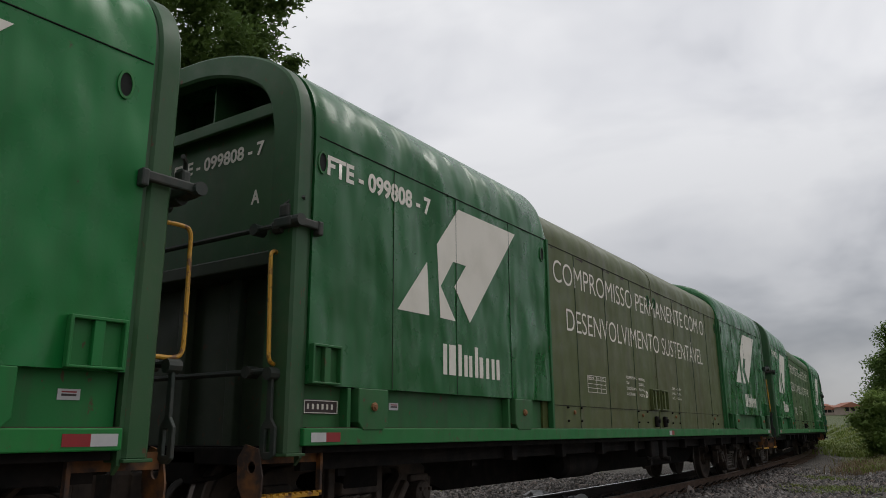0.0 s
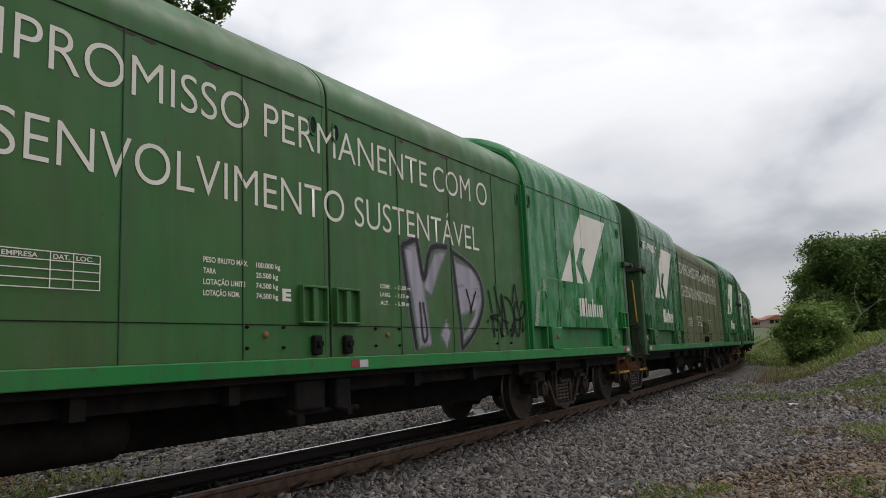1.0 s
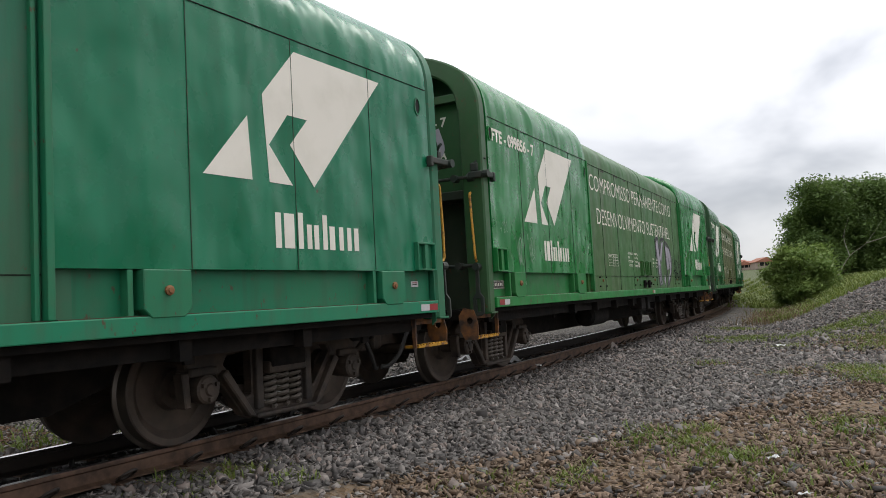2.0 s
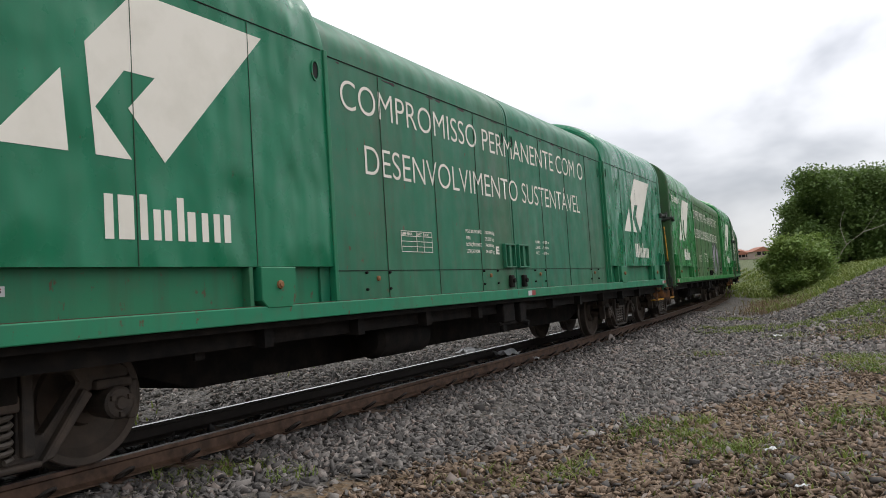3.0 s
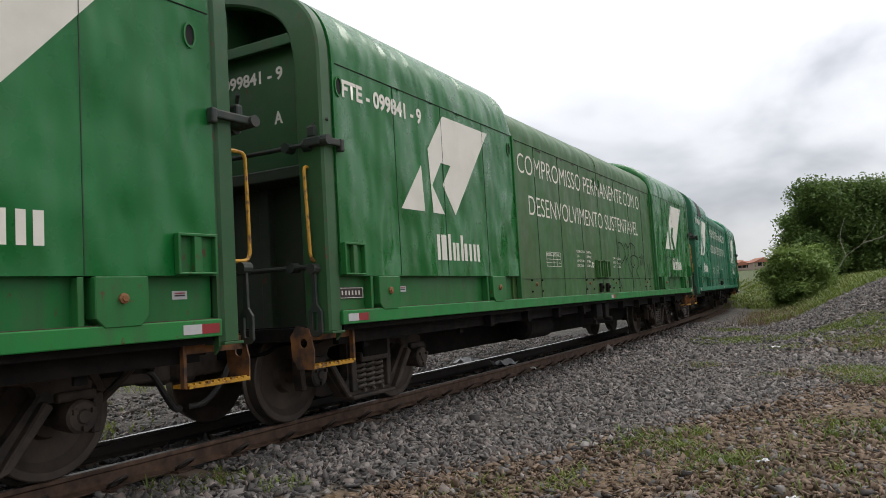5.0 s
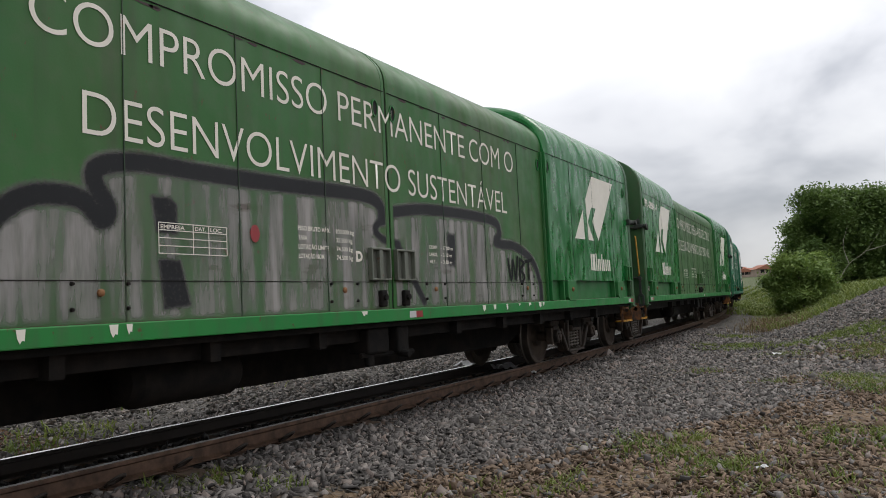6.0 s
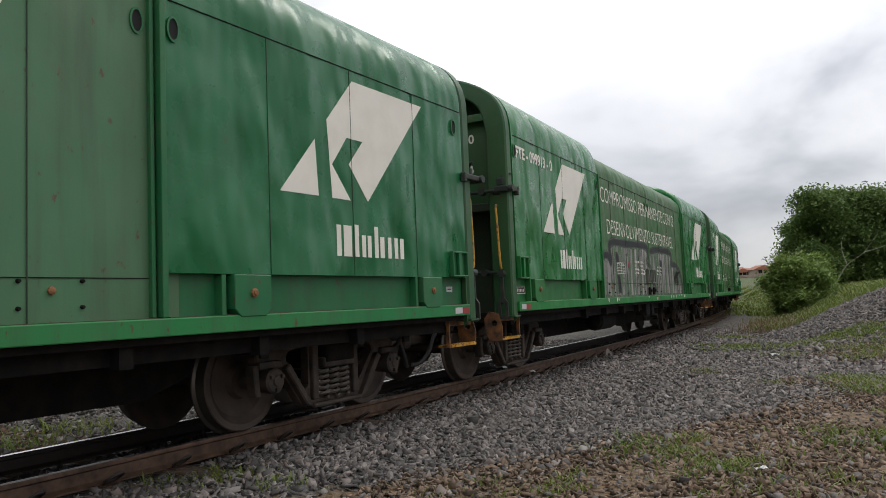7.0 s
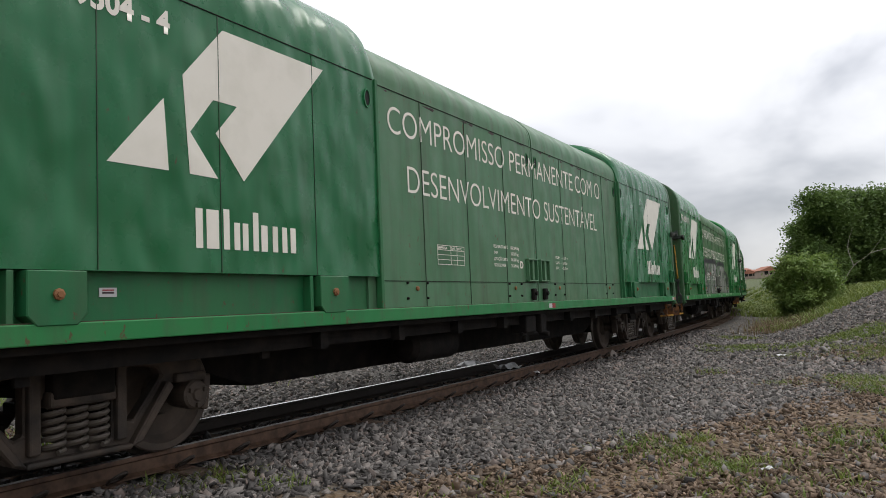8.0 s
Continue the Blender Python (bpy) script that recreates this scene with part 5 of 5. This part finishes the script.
    bm = bmesh.new()
    rows = [[bm.verts.new((x, y + 0.03 * math.sin(7 * z + y), z)) for x, z in line] for y in (y0, y0 + 0.3, y1 - 0.2, y1)]
    for a, b in zip(rows, rows[1:]):
        for i in range(len(line) - 1):
            bm.faces.new((a[i], a[i + 1], b[i + 1], b[i]))
    part("bare_patch", bm, PRIMER, teal, "dark brown bare patch on the roof edge")
    for line in ([(-0.6, 3.3), (-0.45, 3.0), (-0.35, 3.3)], [(-0.2, 3.3), (-0.25, 3.0), (0.05, 3.05)], [(0.15, 3.35), (0.1, 2.95), (0.45, 3.0), (0.4, 3.3)]):
        bm = stroke(line, 0.09, 0.0)
        bmesh.ops.transform(bm, verts=bm.verts[:], matrix=Matrix.Translation((0.5, -8.028, -0.05)) @ Matrix.Rotation(-math.pi / 2, 4, "Z"))
        part("end_scribble", bm, LILAC, lettered)


marks()


# ---- plants ----
def leaf_mesh(name, centres, size, rng, flat=0.5):
    """Small bent leaves at the given places."""
    k = len(centres)
    n1 = rng.normal(0, 1, (k, 3))
    n1 /= np.linalg.norm(n1, axis=1, keepdims=True)
    n1[:, 2] = np.abs(n1[:, 2]) + flat
    n1 /= np.linalg.norm(n1, axis=1, keepdims=True)
    a = np.cross(n1, rng.normal(0, 1, (k, 3)))
    a /= np.linalg.norm(a, axis=1, keepdims=True)
    b = np.cross(n1, a)
    s = size * rng.uniform(0.6, 1.4, (k, 1))
    v = np.stack((centres - a * s, centres + b * s * 0.45 + n1 * s * 0.2, centres + a * s - n1 * s * 0.25, centres - b * s * 0.45 + n1 * s * 0.2), 1)
    return mesh_arrays(name, v.reshape(-1, 3), np.arange(4 * k).reshape(-1, 4))


def crown_points(blobs, count, rng):
    """Places for leaves: shells of uneven clumps, thinner inside."""
    out = []
    weight = np.array([r ** 2 for *_, r in blobs])
    for (x, y, z, r), share in zip(blobs, weight / weight.sum()):
        k = int(count * share)
        d = rng.normal(0, 1, (k, 3))
        d /= np.linalg.norm(d, axis=1, keepdims=True)
        # leaves gather in sprays
        sprays = rng.normal(0, 1, (max(8, k // 60), 3))
        sprays /= np.linalg.norm(sprays, axis=1, keepdims=True)
        d = 0.66 * sprays[rng.integers(0, len(sprays), k)] + 0.5 * d
        out.append(np.array((x, y, z)) + d * r * rng.uniform(0.3, 1.12, (k, 1)) * (1, 1, 0.85))
    return np.concatenate(out)


def tree(name, x, y, height, spread_r, leaves, leaf, material, label, seed, low=0.25, category="tree"):
    rng = np.random.default_rng(seed)
    base = float(land(np.array(x), np.array(y))) - 0.1
    root = tagged(new(name), label, category)
    root.matrix_basis = pose(x, y, base)
    top = height * 0.72
    stem = [(0, 0, 0), (rng.uniform(-0.1, 0.1), rng.uniform(-0.1, 0.1), height * 0.3), (rng.uniform(-0.3, 0.3), rng.uniform(-0.3, 0.3), top)]
    trunk = tube(rounded(stem, 4), lambda u: height * 0.022 * (1.25 - u), 8)
    blobs = []
    n_limbs = 9
    for k in range(n_limbs):
        a = k * 2.4 + rng.uniform(-0.4, 0.4)
        z = height * (low + (0.95 - low) * (k + 0.5) / n_limbs)
        reach = spread_r * (0.95 - 0.5 * abs((k + 0.5) / n_limbs - 0.45)) * rng.uniform(0.55, 0.85)
        tip = Vector((reach * math.cos(a), reach * math.sin(a), z))
        start = Vector((0, 0, z * 0.55))
        tube(rounded([start, start.lerp(tip, 0.5) + Vector((0, 0, 0.06 * height)), tip], 3), lambda u: height * 0.009 * (1.15 - u), 6, trunk)
        for _ in range(5):
            r = spread_r * rng.uniform(0.26, 0.46)
            blobs.append((tip.x + rng.uniform(-0.3, 0.3) * spread_r, tip.y + rng.uniform(-0.3, 0.3) * spread_r, min(height - r * 0.7, tip.z + rng.uniform(-0.12, 0.14) * height), r))
    blobs.append((0, 0, height * 0.84, spread_r * 0.42))
    for k in range(4 if low < 0.3 and category == "tree" else 0):
        a = k * 1.6 + rng.uniform(-0.4, 0.4)
        blobs.append((0.4 * spread_r * math.cos(a), 0.4 * spread_r * math.sin(a), height * (0.32 + 0.12 * k), spread_r * 0.56))
    part("trunk", trunk, BARK, root)
    hung("crown", leaf_mesh("crown", crown_points(blobs, leaves, rng), leaf, rng), material, root)


tree("broadleaf_tree", -3.1, 49.0, 5.8, 2.9, 84000, 0.105, LEAF_DARK, "dense dark green broadleaf tree behind the gravel heap", 11, 0.05)
tree("broadleaf_tree", -0.9, 51.0, 5.7, 3.4, 90000, 0.11, LEAF_DARK, "tall dark green broadleaf tree with rounded crown", 12, 0.05)
tree("broadleaf_tree", 2.6, 52.0, 5.8, 3.9, 90000, 0.115, LEAF_DARK, "broad dark green tree at the end of the row", 13, 0.05)
tree("broadleaf_tree", -4.5, 51.0, 4.3, 2.0, 30000, 0.08, LEAF_DARK, "small dark green tree with thin outer twigs", 14, 0.08)
tree("shrub", -3.8, 37.0, 2.7, 1.6, 26000, 0.075, LEAF_LIGHT, "light green leafy shrub on the grassy bank", 15, 0.04, "shrub")
tree("broadleaf_tree", -22.6, 15.0, 18.0, 3.3, 36000, 0.13, LEAF_DARK, "tall broadleaf tree standing beyond the train", 18, 0.45)
tree("broadleaf_tree", -20.7, 17.3, 15.2, 1.0, 6000, 0.11, LEAF_DARK, "slim broadleaf tree standing beyond the train", 19, 0.45)

# bare dead branch lying against the trees
dead = bmesh.new()
for pts in (((-2.9, 44.0, 1.2), (-2.2, 43.8, 2.3), (-1.4, 43.7, 2.9), (-0.6, 43.6, 4.0)), ((-1.4, 43.7, 2.9), (-0.4, 43.6, 3.2), (0.6, 43.6, 3.9)), ((-2.2, 43.8, 2.3), (-2.4, 43.8, 3.3), (-2.1, 43.7, 4.3))):
    tube(rounded(pts, 4), lambda u: 0.017 * (1.15 - u), 6, dead)
n = Nodes("dead_wood", 0.9)
DEAD = n.done(n.mix(n.noise(8, 5), (0.30, 0.26, 0.22), (0.42, 0.38, 0.33)))
tagged(part("dead_branch", dead, DEAD, None), "bleached bare branch leaning in the shrubs", "branch")


def blades(name, label, spots, per, height, material, rng, width=0.006):
    """Grass: bent blades round each spot (x, y, radius)."""
    vs, k = [], 0
    for x, y, r in spots:
        n_b = int(per * r * r)
        px, py = x + rng.normal(0, r * 0.5, n_b), y + rng.normal(0, r * 0.5, n_b)
        h = height * rng.uniform(0.35, 1.0, n_b)
        a = rng.uniform(0, math.tau, n_b)
        z = land(px, py) - 0.01
        lean = rng.uniform(0.3, 1.5, n_b) * h
        dx, dy = np.cos(a), np.sin(a)
        w = width * rng.uniform(0.7, 1.5, n_b)
        p0 = np.stack((px - dy * w, py + dx * w, z), -1)
        p1 = np.stack((px + dy * w, py - dx * w, z), -1)
        m0 = np.stack((px + dx * lean * 0.35 - dy * w * 0.8, py + dy * lean * 0.35 + dx * w * 0.8, z + h * 0.7), -1)
        m1 = np.stack((px + dx * lean * 0.35 + dy * w * 0.8, py + dy * lean * 0.35 - dx * w * 0.8, z + h * 0.7), -1)
        t0 = np.stack((px + dx * lean, py + dy * lean, z + h), -1)
        vs.append(np.stack((p0, p1, m1, m0, m0, m1, t0, t0 + 0.002), 1))
    v = np.concatenate(vs).reshape(-1, 3)
    q = np.arange(len(v)).reshape(-1, 4)
    ob = hung(name, mesh_arrays(name, v, q), material, None)
    tagged(ob, label, "grass", kind="stuff")


RNG = np.random.default_rng(21)


def clumps(patches):
    """Each patch of weeds falls into uneven tufts."""
    out = []
    for x, y, r in patches:
        for _ in range(9):
            out.append((x + RNG.normal(0, r * 0.6), y + RNG.normal(0, r * 0.6), r * RNG.uniform(0.15, 0.6)))
    return out


def fallen_leaves(count):
    """Dead leaves lying on the ground behind the far rail."""
    s, lat = RNG.uniform(-2.0, 5.0, count), -RNG.uniform(0.75, 4.5, count)
    p = np.array([on_track(a, b)[:2] for a, b in zip(s, lat)])
    z = land(p[:, 0], p[:, 1]) + RNG.uniform(0.012, 0.035, count)
    me = leaf_mesh("fallen_leaves", np.column_stack((p, z)), 0.038, RNG, 1.6)
    tagged(hung("fallen_leaves", me, LEAF_BROWN, None), "dead brown leaves lying behind the far rail", "leaves", kind="stuff")


fallen_leaves(7000)
blades("grass", "short green weeds growing through the gravel", clumps(PATCHES), 1500, 0.10, GRASS, RNG)
far_spots = [(*on_track(s, lat)[:2], 1.0) for s, lat in [(26 + 1.1 * k, 3.6 + 1.1 * ((k * 7) % 5)) for k in range(26)]]
blades("grass", "tall green grass on the bank under the trees", far_spots, 300, 0.32, GRASS, RNG, 0.014)
left_spots = [(*on_track(s, lat)[:2], 0.7) for s, lat in [(-0.5 + 1.15 * k, -2.1 - 0.6 * ((k * 5) % 4)) for k in range(6)]]
left_spots += [(*on_track(6 + 1.3 * k, -5.2 - 0.8 * ((k * 5) % 3))[:2], 1.0) for k in range(22)]
blades("grass", "green grass and weeds beyond the far rail", left_spots, 300, 0.17, GRASS, RNG, 0.01)
verge_spots = [(*on_track(42 + 1.6 * k, 2.4 + 0.9 * ((k * 3) % 4))[:2], 1.3) for k in range(34)]
blades("grass", "rough green grass along the far bend", verge_spots, 150, 0.4, GRASS, RNG, 0.03)
dry_spots = [(*on_track(24 + 0.7 * k, 2.7 + 0.55 * (k % 3))[:2], 0.7) for k in range(14)]
blades("dry_grass", "dry brown stalks along the edge of the heap", dry_spots, 150, 0.35, DRY, RNG, 0.008)
flat_spots = [(-0.8, 5.6, 0.9), (-0.4, 6.8, 0.9), (-1.6, 6.9, 0.6), (0.2, 8.6, 1.0), (0.6, 10.4, 1.0)]
blades("dry_grass", "dead brown grass litter on the bare soil", flat_spots, 800, 0.05, DRY, RNG, 0.006)
blades("grass", "thin green weeds on the bare soil", [(-1.0, 5.3, 0.8), (-1.5, 6.2, 0.7), (-0.4, 7.4, 0.9), (-2.6, 4.6, 0.4), (-4.3, 3.3, 0.4)], 420, 0.09, GRASS, RNG)


# ---- far off: roofs of the town and a wooded rise ----
def house(x, y, w, d, h, turn):
    z = float(land(np.array(x), np.array(y)))
    root = tagged(new("house"), "distant plastered house with red tiled roof", "house", "houses of the town")
    root.matrix_basis = pose(x, y, z, 0, 0, turn)
    part("wall", box(-w / 2, w / 2, -d / 2, d / 2, 0, h), RENDER, root)
    roof = prism([[(-w / 2 - 0.5, h - 0.05), (w / 2 + 0.5, h - 0.05), (0, h + w * 0.22)]], on_y, -d / 2 - 0.5, d / 2 + 0.5)
    part("roof", roof, TILES, root)
    for k in range(3):
        part("window", box(-w / 2 + w * (0.2 + 0.25 * k), -w / 2 + w * (0.2 + 0.25 * k) + 1.2, -d / 2 - 0.03, -d / 2 + 0.05, h * 0.45, h * 0.45 + 1.1), HOLE, root)


hrng = random.Random(5)
for k in range(22):
    house(-43 + hrng.uniform(-10, 16), 250 + k * 3.5 + hrng.uniform(-4, 4), hrng.uniform(4.5, 7), hrng.uniform(4.5, 7), hrng.uniform(1.6, 2.5), hrng.uniform(-35, 35))


def woods():
    rng = np.random.default_rng(31)
    blobs = []
    for k in range(60):
        a = radians(rng.uniform(-30, 75))
        d = rng.uniform(300, 420)
        blobs.append((-d * math.sin(a), d * math.cos(a), rng.uniform(-1, 4), rng.uniform(4, 8)))
    ob = hung("far_woods", leaf_mesh("far_woods", crown_points(blobs, 16000, rng), 0.9, rng), LEAF_DARK, None)
    tagged(ob, "far dark green woods on the horizon", "woods", kind="stuff")


woods()


# ---- litter ----
def scrap(name, label, x, y, size, seed, dz=0.03):
    rng = random.Random(seed)
    bm = bmesh.new()
    bmesh.ops.create_grid(bm, x_segments=5, y_segments=4, size=size)
    for v in bm.verts:
        v.co.z = rng.uniform(-0.18, 0.3) * size
        v.co.y *= 0.6
    bmesh.ops.solidify(bm, geom=bm.faces[:], thickness=0.003)
    ob = part(name, bm, LITTER, None)
    ob.matrix_basis = pose(x, y, float(land(np.array(x), np.array(y))) + dz, 0, 0, rng.uniform(0, 180))
    tagged(ob, label, "litter")


scrap("paper_scrap", "crumpled white paper scrap on the soil", -1.0, 6.02, 0.05, 1)
scrap("paper_scrap", "small white paper scrap on the soil", -0.68, 5.05, 0.04, 2)
p = on_track(10.95, 0.70)
scrap("plastic_bag", "torn white plastic bag beside the rail", p.x, p.y, 0.065, 3, 0.10)
p = on_track(11.8, -0.2)
scrap("plastic_sheet", "flat white plastic sheet between the rails", p.x, p.y, 0.24, 4, 0.11)
p = on_track(11.9, -1.0)
scrap("plastic_bag", "white plastic bag beside the far rail", p.x, p.y, 0.22, 5, 0.14)
scrap("plastic_strip", "grey plastic strip lying at the grass edge", -2.2, 15.9, 0.13, 6, 0.05)


# ---- movement ----
KNOTS = ((0.0, -73.748), (0.5, -68.467), (1.0, -63.316), (1.5, -57.842), (2.0, -52.638), (3.5, -37.072), (4.0, -31.835), (5.5, -16.014), 
         (6.0, -10.963), (6.5, -5.835), (7.0, -0.605), (7.5, 4.498), (8.0, 9.618))


def run(t):
    """Where the last wagon's centre is along the line at t seconds: a smooth line through the knots."""
    i = max(k for k in range(len(KNOTS) - 1) if KNOTS[k][0] <= t + 1e-9)

    def slope(j):
        a, b = KNOTS[max(j - 1, 0)], KNOTS[min(j + 1, len(KNOTS) - 1)]
        return (b[1] - a[1]) / (b[0] - a[0])
    (t0, s0), (t1, s1) = KNOTS[i], KNOTS[i + 1]
    h = t1 - t0
    u = (t - t0) / h
    return ((2 * u ** 3 - 3 * u ** 2 + 1) * s0 + (u ** 3 - 2 * u ** 2 + u) * h * slope(i) + (3 * u ** 2 - 2 * u ** 3) * s1 + (u ** 3 - u ** 2) * h * slope(i + 1))


def motions():
    times = [i * 0.25 for i in range(33)]
    turns = [i / 30 for i in range(241)]
    for k, w in enumerate(TRAIN):
        rows = []
        for t in times:
            s = run(t) + k * PITCH
            c = (on_track(s - 6.4) + on_track(s + 6.4)) / 2
            rows.append((t, pose(c.x, c.y, 0, 0, 0, math.degrees(heading(s)))))
        walk(w, rows)
        for b in w.children:
            if b.name.startswith("bogie"):
                for axle in b.children:
                    if axle.name.startswith("wheelset"):
                        y = axle.matrix_basis.translation.y
                        walk(axle, [(t, pose(0, y, RAIL_Z + WHEEL_R) @ Matrix.Rotation(-(run(t) + 80 + y) / WHEEL_R, 4, "X")) for t in turns])


motions()
